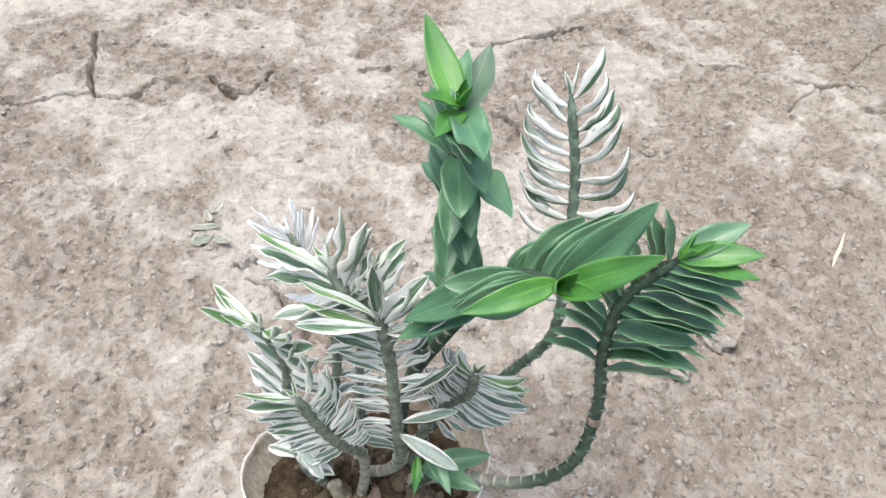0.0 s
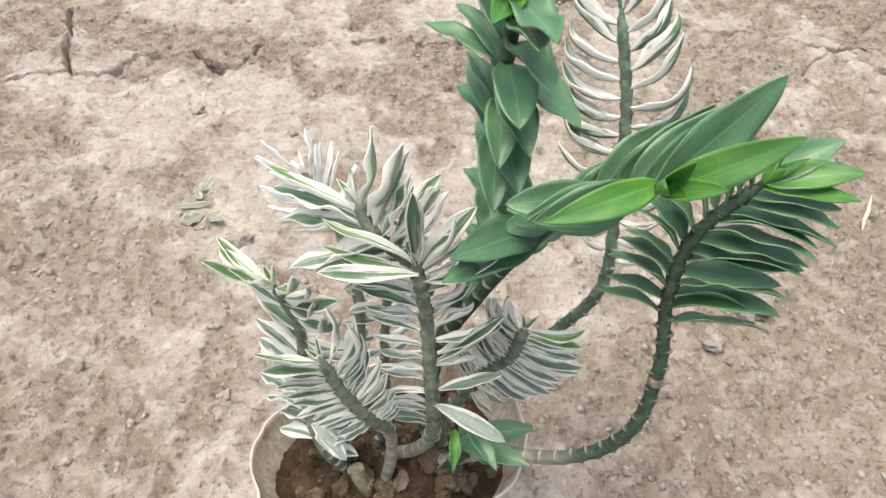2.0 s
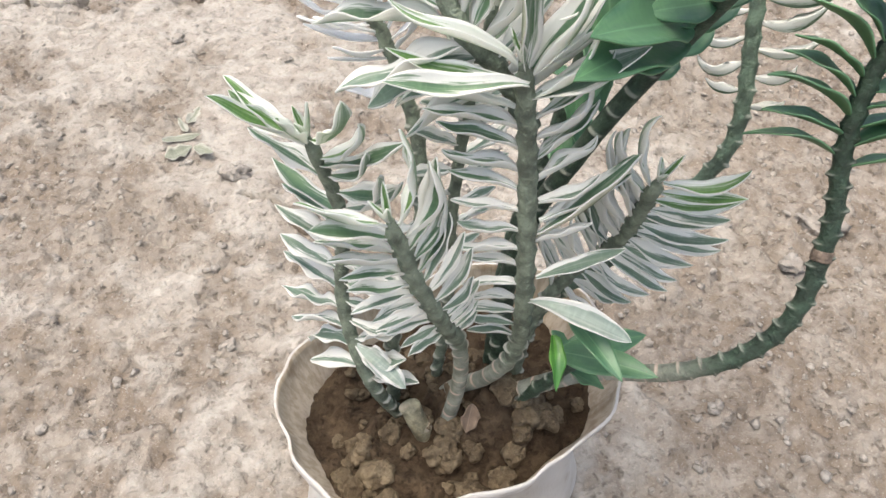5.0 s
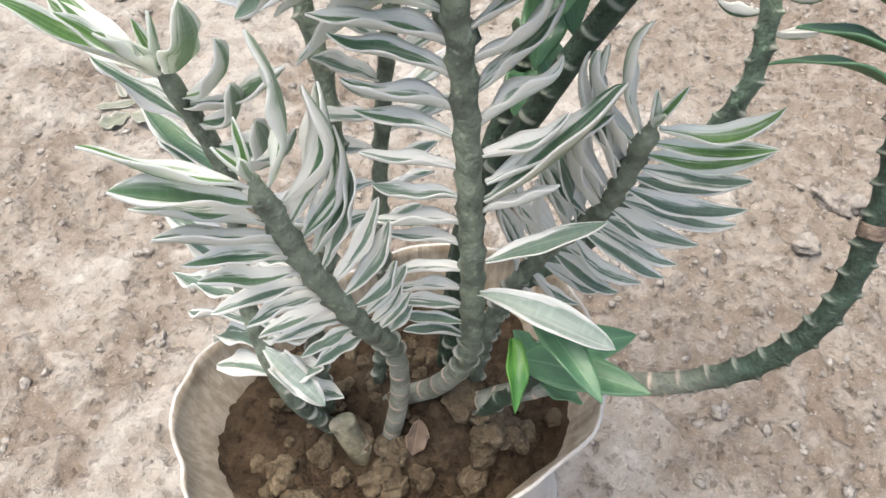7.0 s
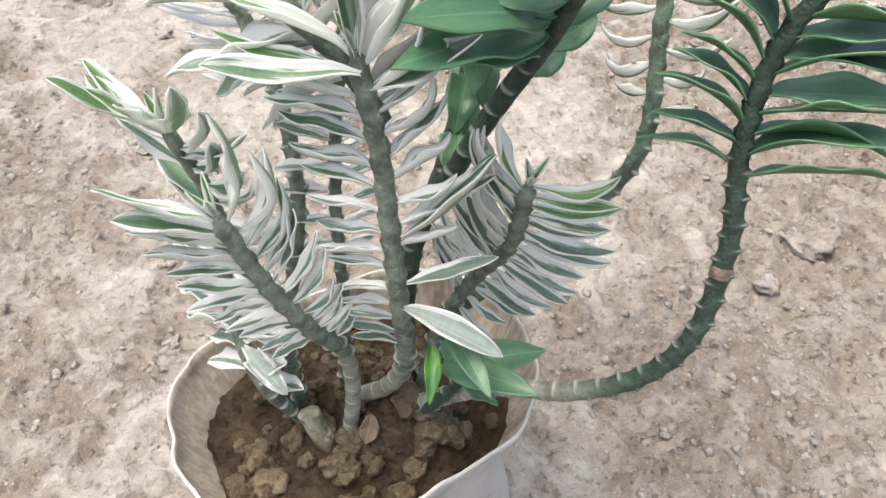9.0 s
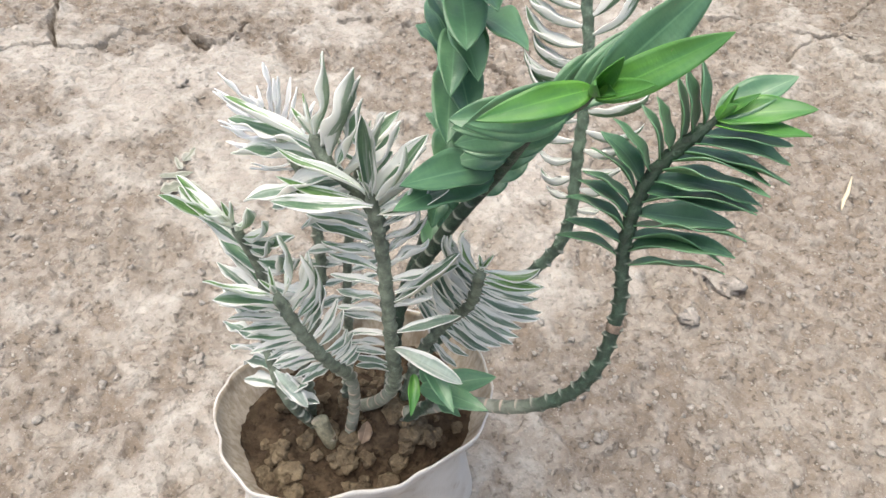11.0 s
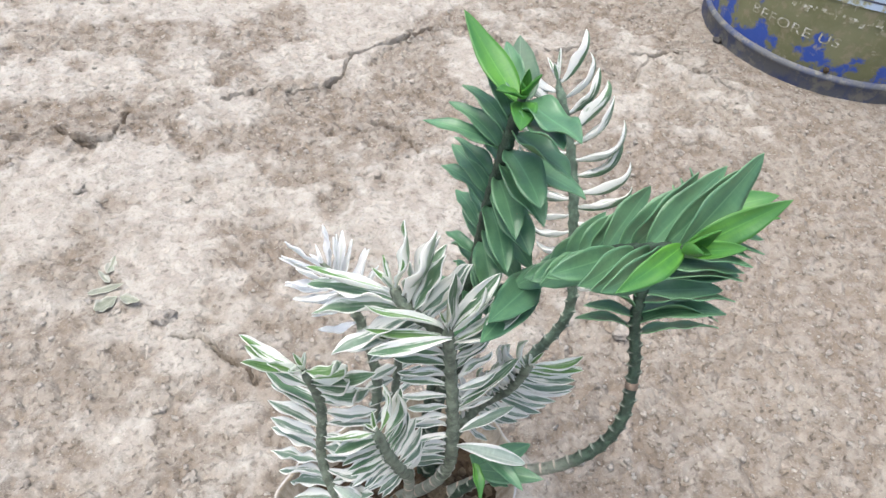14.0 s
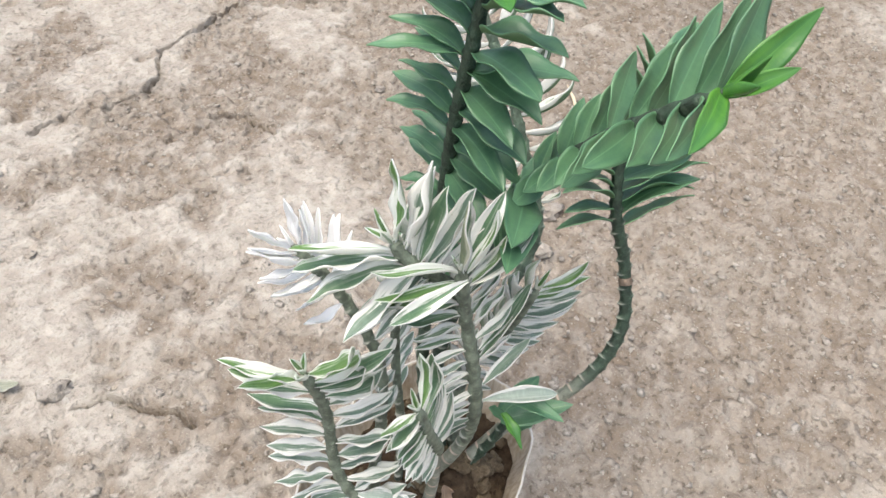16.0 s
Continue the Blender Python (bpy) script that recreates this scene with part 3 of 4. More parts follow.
# outer variegated shoot over the bag's edge
edge_stem, edge_curve = shoot(PALE_STEM, [(-0.058, 0.267, 0.118), (-0.077, 0.259, 0.177), (-0.089, 0.276, 0.223), (-0.087, 0.287, 0.277), (-0.098, 0.285, 0.328)], 0.0042, 0.0032,
      (0.80, -0.60, 0.05), 0.30, 27, (84, 48), 0.046, 0.0152, VAR, STEM_GREY, 1, bend=(0.2, 0.9), angles_left=(92, 50), bend_left=(-0.5, 0.0), hook=(0.0, 0.5), flick=0.4, young=VARY, wave=0.42, grow=(0.80, 0.92, 1.0), skip=(19, 23))
set_leaf(edge_stem, (-0.099, 0.285, 0.324), (-0.037, -0.004, 0.030), (0.4, -0.3, 1), 0.045, 0.0105, VARY, bend=-0.1, fold=0.9, wave=0.25, hook=0.5, sway=-0.25, full=0.8, taper=0.75)
set_leaf(edge_stem, (-0.099, 0.286, 0.322), (-0.034, 0.024, 0.020), (0.4, -0.3, 1), 0.046, 0.0105, VARY, bend=0.1, fold=0.65, wave=0.2, hook=0.5, sway=-0.25, full=0.8, taper=0.75)
set_leaf(edge_stem, (-0.095, 0.285, 0.312), (0.040, -0.027, 0.034), (-0.6, 0.2, 1), 0.056, 0.0120, VAR, bend=0.7, fold=0.65, wave=0.3, full=0.8, taper=0.75)
set_leaf(edge_stem, (-0.083, 0.263, 0.205), (0.024, -0.025, -0.003), (0.1, -0.6, 1), 0.036, 0.0120, PALEOLD, bend=-0.8, fold=0.5, wave=1.0, full=0.7, taper=0.7)
set_leaf(edge_stem, (-0.099, 0.284, 0.325), (-0.024, -0.006, 0.028), (0.5, -0.3, 1), 0.032, 0.0090, VARY, bend=0.2, fold=0.8, wave=0.3, full=0.8, taper=0.85)
set_leaf(edge_stem, (-0.098, 0.284, 0.325), (-0.012, -0.014, 0.026), (0.5, 0.4, 1), 0.027, 0.0085, VARY, bend=0.3, fold=0.8, wave=0.3, full=0.8, taper=0.85)
# short front shoot on a woody foot
shoot(PALE_STEM, [(-0.036, 0.253, 0.115), (-0.029, 0.252, 0.179), (-0.031, 0.251, 0.219), (-0.042, 0.237, 0.257), (-0.056, 0.231, 0.297), (-0.066, 0.229, 0.334)], 0.0045, 0.0033,
      (0.85, 0.45, 0.15), 0.55, 26, (70, 24), 0.042, 0.0118, VAR, STEM_GREY, 2, bend=(1.0, 1.3), both=(1.15, 1.0), angles_left=(70, 34), bend_left=(0.0, 0.1), young=VARY, young_from=0.93, hook=(-0.2, 0.4), fold=0.65, wave=0.3, grow=(0.36, 0.70, 0.93), scars=(0.0, 0.55), woody=0.44, skip=(1,))
# upright middle shoot
mid_stem, mid_curve = shoot(PALE_STEM, [(-0.034, 0.273, 0.138), (-0.0235, 0.266, 0.156), (-0.0125, 0.2595, 0.1735), (-0.0035, 0.2545, 0.197), (-0.0012, 0.2505, 0.223), (-0.0035, 0.247, 0.2555), (-0.007, 0.251, 0.298), (-0.011, 0.258, 0.339), (-0.018, 0.258, 0.381)], 0.0049, 0.0037,
      (0.97, -0.15, 0.0), 0.36, 32, (88, 34), 0.043, 0.0106, VAR, STEM_GREY, 3, bend=(-0.1, 0.7), angles_left=(92, 62), bend_left=(-0.5, 0.1), young=VARY, hook=(0.2, 0.9), flick=0.6, fold=0.75, wave=0.3, woody=0.26, skip=(0, 2, 4, 6, 8, 10, 12, 16), grow=(0.56, 0.68, 1.14))
set_leaf(mid_stem, (-0.002, 0.243, 0.2635), (0.039, -0.025, 0.003), (0.1, -0.5, 1), 0.050, 0.0135, PALEOLD, bend=-0.7, fold=0.85, wave=0.15, full=0.95, taper=0.85, hook=0.7)
set_leaf(mid_stem, (-0.001, 0.246, 0.277), (0.037, 0.0, 0.017), (-0.2, 0.1, 1), 0.041, 0.0100, OLD, bend=0.3, fold=0.6, wave=0.1, full=0.75, taper=0.8)
set_leaf(mid_stem, (-0.003, 0.25, 0.301), (0.034, 0.0, 0.042), (-0.9, 0.3, 0.6), 0.056, 0.0125, (VAR_TOP, VAR_DULL), bend=0.55, fold=0.9, wave=0.1, full=0.85, taper=0.7)
set_leaf(mid_stem, (-0.003, 0.251, 0.308), (0.036, 0.004, 0.022), (-0.7, 0.2, 0.8), 0.042, 0.0115, VAR, bend=0.4, fold=0.8, wave=0.1, full=0.85, taper=0.7)
set_leaf(mid_stem, (-0.016, 0.254, 0.374), (-0.048, -0.002, 0.004), (0.1, -0.45, 1), 0.052, 0.0115, VAR, bend=0.3, fold=0.8, wave=0.15, hook=0.8, sway=-0.25, full=0.85, taper=0.7)
set_leaf(mid_stem, (-0.017, 0.257, 0.378), (-0.004, -0.003, 0.055), (0.5, -0.8, 0.1), 0.054, 0.0130, (VAR_TOP, VAR_DULL), bend=0.3, fold=0.8, wave=0.25, full=0.85, taper=0.85)
set_leaf(mid_stem, (-0.016, 0.258, 0.374), (0.028, 0.004, 0.044), (-0.6, -0.6, 0.5), 0.050, 0.0140, VAR, bend=0.3, fold=0.6, wave=0.25, full=0.8, taper=0.85)
set_leaf(mid_stem, (-0.014, 0.257, 0.366), (0.036, -0.008, 0.026), (-0.5, -0.3, 0.8), 0.046, 0.0140, OLD, bend=0.5, fold=0.6, wave=0.25, full=0.8, taper=0.85)
# side branch of the middle shoot
shoot(PALE_STEM, [(-0.010, 0.262, 0.348), (-0.023, 0.271, 0.368), (-0.038, 0.271, 0.385), (-0.047, 0.277, 0.401)], 0.0042, 0.0034,
      (0.7, -0.05, 0.7), 0.22, 15, (80, 36), 0.050, 0.0165, VAR, STEM_GREY, 4, bend=(0.4, 0.3), angles_left=(86, 46), bend_left=(-0.3, 0.0), young=VARY, fold=0.55, wave=0.32, hook=(0.0, 0.4), grow=(0.9, 1, 0.95), scars=(0, 0.1))
# blanched shoot behind
shoot("pale stem whose top leaves are nearly pure white", [(-0.063, 0.274, 0.118), (-0.064, 0.273, 0.197), (-0.055, 0.277, 0.247), (-0.049, 0.287, 0.295), (-0.058, 0.308, 0.34), (-0.079, 0.319, 0.385)], 0.0042, 0.0030,
      (0.93, 0.3, 0.1), 0.80, 28, (72, 16), 0.032, 0.0082, WHT, STEM_GREY, 5, bend=(0.3, 0.4), fold=0.3, wave=0.25, hook=(0.2, 0.2), grow=(0.75, 0.95, 1.0), skip=(0, 2, 3, 4, 5, 6), loose=0.45)
# thin stem between them
shoot(PALE_STEM, [(-0.040, 0.280, 0.118), (-0.034, 0.283, 0.20), (-0.034, 0.290, 0.27), (-0.030, 0.296, 0.33), (-0.022, 0.298, 0.380)], 0.0033, 0.0026,
      (0.8, 0.5, 0.1), 0.50, 20, (84, 30), 0.034, 0.011, VAR, STEM_GREY, 6, bend=(-0.3, 0.2), wave=0.2, grow=(0.6, 0.9, 1.0))
# variegated shoot that leans out to the side
shoot(PALE_STEM, [(0.002, 0.262, 0.118), (0.014, 0.282, 0.190), (0.032, 0.285, 0.233), (0.045, 0.271, 0.274), (0.046, 0.257, 0.324)], 0.0044, 0.0034,
      (0.93, -0.25, -0.27), 0.46, 33, (112, 70), 0.043, 0.0108, (VAR_OLD, VAR_UNDER), STEM_GREY, 7, bend=(0.2, 0.8), angles_left=(54, 20), bend_left=(0.0, 0.5), young=VARY, flick=0.6, both=(0.95, 1.2), fold=0.7, wave=0.22, grow=(0.75, 1, 0.95))
# tall variegated shoot at the back
shoot("tall grey-green stem topped by narrow white-edged upturned leaves", [(0.004, 0.285, 0.118), (0.024, 0.295, 0.19), (0.055, 0.302, 0.216), (0.083, 0.308, 0.251), (0.108, 0.314, 0.294), (0.111, 0.34, 0.344), (0.112, 0.372, 0.394), (0.104, 0.405, 0.442)], 0.0046, 0.0034,
      (0.76, -0.62, 0.05), 0.60, 27, (86, 38), 0.054, 0.0150, PALE, STEM_MID, 8, bend=(1.3, 0.9), fold=0.95, wave=0.18, hook=(-0.25, -0.2), flick=0.6, grow=(0.34, 1.02, 0.82), gap=0.0062)
# tall green shoot
tall_stem, tall_curve = shoot("dark green stem with broad glossy all-green leaves", [(-0.006, 0.276, 0.118), (0.001, 0.305, 0.222), (0.018, 0.323, 0.284), (0.028, 0.328, 0.35), (0.024, 0.317, 0.424), (0.023, 0.302, 0.505)], 0.0048, 0.0036,
      (0.16, -0.99, 0.0), 0.47, 33, (125, 62), 0.048, 0.0215, GRN, STEM_DARK, 9, bend=(-0.9, -0.5), angles_left=(100, 64), bend_left=(-0.9, -0.5), fold=0.42, wave=0.24, young=GRNY, young_from=1.1,
      grow=(0.52, 0.88, 1.02), gap=0.0062, loose=0.42, both=(1.0, 0.90), wide_left=0.66, hook=(0.2, 0.9))
set_leaf(tall_stem, (0.022, 0.304, 0.500), (-0.017, 0.036, 0.026), (0.3, -0.9, 0.5), 0.055, 0.0175, GRNY, bend=0.25, fold=0.25, wave=0.1)
set_leaf(tall_stem, (0.024, 0.304, 0.498), (0.012, 0.036, 0.010), (-0.3, -0.7, 0.7), 0.050, 0.0185, (GREEN_DUSTY, GREEN_UNDER), bend=0.2, fold=0.35, wave=0.1)
set_leaf(tall_stem, (0.022, 0.300, 0.502), (-0.012, -0.026, 0.004), (0, 0.1, 1), 0.030, 0.014, GRNY, bend=-0.4, fold=0.3, wave=0.1)
set_leaf(tall_stem, (0.021, 0.300, 0.505), (-0.018, -0.008, 0.012), (0.3, 0.1, 1), 0.024, 0.012, GRNY, bend=-0.2, fold=0.4, wave=0.1)
set_leaf(tall_stem, (0.022, 0.314, 0.462), (-0.038, 0.030, 0.004), (0.1, -0.3, 1), 0.048, 0.0120, GRN, bend=-0.5, fold=0.3, wave=0.2, hook=0.4)
set_leaf(tall_stem, (0.027, 0.312, 0.452), (0.026, -0.050, 0.012), (-0.1, 0.3, 1), 0.056, 0.0210, GRN, bend=-0.5, fold=0.35, wave=0.2)
# green shoot that arches forward
fore_stem, fore_curve = shoot("dark green stem arching over with broad overlapping glossy leaves", [(-0.001, 0.271, 0.118), (-0.0, 0.290, 0.239), (0.025, 0.295, 0.309), (0.052, 0.287, 0.372), (0.058, 0.249, 0.433), (0.064, 0.199, 0.487)], 0.0052, 0.0038,
      (0.69, 0.47, 0.36), 0.58, 27, (68, 71), 0.062, 0.0225, GRN, STEM_DARK, 10, bend=(0.1, 0.0), angles_left=(90, 82), bend_left=(-0.4, -0.3), both=(1.0, 0.88), lateral_left=(-0.98, -0.18, -0.05), fold=0.34, wave=0.14, young=GRNY, young_from=1.1, grow=(0.46, 0.54, 0.95), gap=0.0062)
set_leaf(fore_stem, (0.065, 0.199, 0.485), (0.036, -0.008, 0.032), (-0.4, -0.7, 0.6), 0.050, 0.0145, GRNY, bend=0.1, fold=0.3, wave=0.12)
set_leaf(fore_stem, (0.064, 0.201, 0.487), (-0.034, -0.014, -0.002), (0.1, -0.6, 0.8), 0.046, 0.0125, GRNY, bend=-0.3, fold=0.3, wave=0.12)
set_leaf(fore_stem, (0.065, 0.196, 0.488), (0.012, -0.016, 0.016), (-0.4, -0.3, 0.8), 0.026, 0.010, GRNY, bend=0.1, fold=0.6, wave=0.05)
set_leaf(fore_stem, (0.046, 0.284, 0.374), (-0.054, -0.048, 0.014), (0.1, -0.3, 1), 0.070, 0.024, GRN, bend=-0.3, fold=0.3, wave=0.16)
set_leaf(fore_stem, (0.047, 0.280, 0.382), (-0.050, -0.040, 0.020), (0.1, -0.4, 1), 0.066, 0.023, GRN, bend=-0.2, fold=0.3, wave=0.16)
set_leaf(fore_stem, (0.046, 0.286, 0.366), (-0.040, -0.030, 0.012), (0.1, -0.3, 1), 0.052, 0.022, GRN, bend=-0.4, fold=0.3, wave=0.16)
# long green stem that leaves the bag low and swings up
right_stem, right_curve = shoot("dark knobbly stem sweeping out of the bag and up to a crown of green leaves", [(-0.010, 0.262, 0.140), (0.018, 0.252, 0.176), (0.045, 0.248, 0.192), (0.078, 0.235, 0.209), (0.107, 0.231, 0.229), (0.125, 0.236, 0.256), (0.133, 0.254, 0.294), (0.130, 0.271, 0.334), (0.135, 0.281, 0.377), (0.158, 0.281, 0.418)], 0.0052, 0.0036,
      (0.86, -0.45, -0.1), 0.71, 27, (88, 46), 0.059, 0.0222, GRN, STEM_DARK, 11, bend=(-0.80, -0.2), angles_left=(74, 46), both=(1.0, 0.66), fold=0.28, wave=0.09, young=GRNY, young_from=0.97, grow=(0.95, 1.0, 0.8), gap=0.0056, scar_height=0.0019, woody=0.34)
set_leaf(right_stem, (0.158, 0.281, 0.418), (0.045, -0.006, 0.012), (-0.1, -0.4, 1), 0.048, 0.0165, GRNY, bend=-0.3, fold=0.3, wave=0.1)
set_leaf(right_stem, (0.158, 0.282, 0.418), (0.040, 0.012, 0.018), (-0.1, -0.4, 1), 0.046, 0.0180, GRN, bend=-0.3, fold=0.3, wave=0.1)
ring_curve = Stem([right_curve.at(0.587), right_curve.at(0.595), right_curve.at(0.603)])
tan = stem_material("tan_bark_ring", (0.22, 0.165, 0.125), (0.30, 0.23, 0.18))
bark_ring = new("bark_ring", stem_mesh(ring_curve, 0.0049, 0.0049, (1, 0, 0), 0.01, (0, 1), tan, 0.0002, 0.0))
attach(bark_ring, right_stem)
tagged(bark_ring, "tan ring of bared bark")
# low green shoot at the foot
low_stem, low_curve = shoot("short green stem low in the bag", [(0.0, 0.262, 0.135), (0.010, 0.252, 0.165), (0.020, 0.246, 0.190), (0.028, 0.243, 0.212)], 0.0042, 0.003,
      (0.8, -0.5, 0.0), 0.9, 2, (80, 60), 0.03, 0.014, GRN, STEM_DARK, 12, tip=False)
set_leaf(low_stem, (0.022, 0.247, 0.214), (0.040, 0.006, 0.002), (0, -0.4, 1), 0.047, 0.0175, (GREEN_TOP, GREEN_UNDER), bend=-0.5, fold=0.3, wave=0.15)
set_leaf(low_stem, (0.016, 0.240, 0.226), (0.042, -0.026, 0.014), (0, -0.3, 1), 0.050, 0.0165, (GREEN_TOP, GREEN_UNDER), bend=-0.5, fold=0.3, wave=0.15)
set_leaf(low_stem, (0.010, 0.236, 0.246), (-0.001, -0.029, -0.015), (0.3, -0.8, 1), 0.026, 0.0085, GRNY, bend=-0.4, fold=0.6, wave=0.3, full=0.5, taper=1.0)
set_leaf(low_stem, (0.016, 0.240, 0.258), (0.018, -0.036, -0.004), (0.0, -0.5, 1), 0.040, 0.012, (GREEN_TOP, GREEN_UNDER), bend=-0.5, fold=0.4, wave=0.2)

# cut stub and a withered leaf at the foot
stub_curve = Stem([(-0.045, 0.250, 0.122), (-0.050, 0.251, 0.138), (-0.055, 0.256, 0.154)])
stub = new("cut_stub", stem_mesh(stub_curve, 0.0056, 0.0060, (1, 0, 0), 0.02, (0, 1), STEM_WOOD))
attach(stub, plant, PLANT_HOME)
tagged(stub, "pale woody stub of a cut-off stem")


husk = leaf_material("withered_husk", (0.36, 0.27, 0.20), (0.26, 0.19, 0.14), (0.5, 0.4, 0.33), 3, gloss=0.8)
set_leaf(mid_stem, (-0.020, 0.250, 0.160), (-0.004, -0.010, -0.018), (0, -1, 0.3), 0.019, 0.012, (husk, husk), bend=0.3, fold=0.6, wave=0.3)

# ---------------------------------------------------------------- the bag
sack = Nodes("white_woven_sack", 0.75)
co = sack.coords()
weave = sack.math("MULTIPLY", sack.noise(1.0, 1, sack.stretch(co, (900, 900, 90))), 1.0)
weft = sack.noise(1.0, 1, sack.stretch(co, (120, 120, 1000)))
c = sack.mix(sack.ramp(sack.noise(14, 5, co), 0.4, 0.75), (0.561, 0.544, 0.518), (0.425, 0.391, 0.348))
c = sack.mix(sack.math("MULTIPLY", sack.ramp(sack.noise(60, 4, co), 0.58, 0.72), 0.6), c, (0.36, 0.30, 0.24))
sack.colour(c)
sack.bump(sack.math("ADD", weave, weft), 0.0012, 0.5)
lining = Nodes("muddy_sack_lining", 0.85)
co = lining.coords()
c = lining.mix(lining.ramp(lining.noise(1.0, 5, lining.stretch(co, (230, 230, 14))), 0.36, 0.66), (0.41, 0.34, 0.25), (0.58, 0.51, 0.41))
c = lining.mix(lining.math("MULTIPLY", lining.ramp(lining.noise(40, 5, co), 0.52, 0.7), 0.8), c, (0.27, 0.20, 0.13))
lining.colour(c)
lining.bump(lining.noise(1.0, 3, lining.stretch(co, (500, 500, 120))), 0.0015, 0.6)

BAG_X, BAG_Y, BAG_A, BAG_B, BAG_TURN = -0.0278, 0.2715, 0.103, 0.0735, 0.369


def bag_point(a, z, inset=0.0):
    """A point of the bag's wall at the angle a and the height z."""
    k = z / 0.16
    wrinkle = 0.0024 * noise.noise(Vector((math.cos(a) * 2.2, math.sin(a) * 2.2, z * 9))) + 0.0022 * noise.noise(Vector((math.cos(a) * 6, math.sin(a) * 6, z * 22)))
    wrinkle += 0.0016 * math.sin(9 * a + 20 * z) * (1 - 0.5 * k)
    grow = 0.83 + 0.17 * float(smooth(0.66, 1.0, k)) + 0.15 * float(1 - smooth(0.0, 0.58, k))
    n = 2.45
    ca, sa = math.cos(a), math.sin(a)
    q = (abs(ca) ** n + abs(sa) ** n) ** (-1 / n)
    x, y = (BAG_A * grow + wrinkle - inset) * ca * q, (BAG_B * grow + wrinkle - inset) * sa * q
    ct, st = math.cos(BAG_TURN), math.sin(BAG_TURN)
    return Vector((BAG_X + x * ct - y * st, BAG_Y + x * st + y * ct, z))


def rim_height(a):
    return 0.160 + 0.004 * math.sin(2 * a + 0.6) + 0.003 * noise.noise(Vector((math.cos(a) * 3, math.sin(a) * 3, 4.2)))


AROUND, UPWARD = 120, 30
verts, faces, mats = [], [], []
for inset in (0.0, 0.0016):
    for j in range(UPWARD + 1):
        for i in range(AROUND):
            a = 2 * math.pi * i / AROUND
            verts.append(bag_point(a, rim_height(a) * j / UPWARD - 0.004 * (j == 0), inset))
layer = AROUND * (UPWARD + 1)
for j in range(UPWARD):
    for i in range(AROUND):
        a, b = j * AROUND + i, j * AROUND + (i + 1) % AROUND
        faces.append((a, b, b + AROUND, a + AROUND))
        mats.append(0)
        faces.append((a + layer, a + layer + AROUND, b + layer + AROUND, b + layer))
        mats.append(1)
for i in range(AROUND):
    a, b = UPWARD * AROUND + i, UPWARD * AROUND + (i + 1) % AROUND
    faces.append((a, b, b + layer, a + layer))
    mats.append(0)
faces.append(tuple(reversed(range(AROUND))))
mats.append(0)
bag = new("grow_bag", mesh_of("grow_bag", verts, faces, [sack.m, lining.m], mats))
tagged(bag, "white woven plastic grow bag, muddy inside, three quarters full of soil", "grow bag")


def soil_height(p):
    z = 0.121 + 0.013 * noise.noise(Vector((p.x * 22, p.y * 22, 0))) + 0.010 * noise.noise(Vector((p.x * 70, p.y * 70, 3)))
    return z + 0.040 * math.exp(-((p.x + 0.010) ** 2 / 0.0013 + (p.y - 0.266) ** 2 / 0.0011))


rings, verts, faces = 34, [], []
for j in range(rings + 1):
    for i in range(AROUND):
        a = 2 * math.pi * i / AROUND
        edge = bag_point(a, 0.124, 0.0006)
        p = Vector((BAG_X, BAG_Y, 0)).lerp(edge, j / rings)
        z = lerp(soil_height(p), 0.124, (j / rings) ** 5) + 0.004 * noise.noise(Vector((p.x * 190, p.y * 190, 5)))
        verts.append((p.x, p.y, z))
for j in range(rings):
    for i in range(AROUND):
        a, b = j * AROUND + i, j * AROUND + (i + 1) % AROUND
        faces.append((a, a + AROUND, b + AROUND, b))
soil = attach(new("soil", mesh_of("soil", verts, faces, [POT_SOIL])), bag)
tagged(soil, "crumbly brown potting soil")
rng = random.Random(8)
for i in range(110):
    a, k = rng.uniform(0, 6.283), math.sqrt(rng.random()) * 0.9
    p = Vector((BAG_X, BAG_Y, 0)).lerp(bag_point(a, 0.124), k)
    size = rng.uniform(0.003, 0.0085) if p.y < 0.26 else rng.uniform(0.002, 0.005)
    vs, fs = lump(rng, size, 0.78, 0.34, 3)
    crumb = new("clod", mesh_of("clod", vs, fs, [POT_CLOD]))
    attach(crumb, soil)
    z = soil_height(p)
    crumb.matrix_basis = pose(p.x, p.y, z + size * 0.35, 0, 0, rng.uniform(0, 360))

# ---------------------------------------------------------------- the drum
DRUM_X, DRUM_Y, DRUM_R = 1.172, 1.1217, 0.260
paint = Nodes("worn_olive_drum_paint", 0.5)
co = paint.coords()
olive = paint.mix(paint.ramp(paint.noise(9, 6, co, 0.65), 0.3, 0.7), (0.118, 0.122, 0.052), (0.185, 0.190, 0.105))
c = paint.mix(paint.math("MULTIPLY", paint.ramp(paint.noise(55, 5, co, 0.7), 0.5, 0.66), 0.6), olive, (0.26, 0.22, 0.15))
sep = paint.t.nodes.new("ShaderNodeSeparateXYZ")
paint.t.links.new(co, sep.inputs[0])
low = paint.math("SUBTRACT", 1.0, paint.ramp(sep.outputs[2], 0.055, 0.125))
peel = paint.math("ADD", paint.noise(13, 6, co, 0.62), paint.math("MULTIPLY", low, 0.17))
c = paint.mix(paint.ramp(peel, 0.575, 0.64), c, (0.030, 0.075, 0.33))
c = paint.mix(paint.math("MULTIPLY", paint.ramp(paint.noise(38, 5, co, 0.7), 0.60, 0.68), 0.7), c, (0.34, 0.31, 0.24))
paint.colour(c)
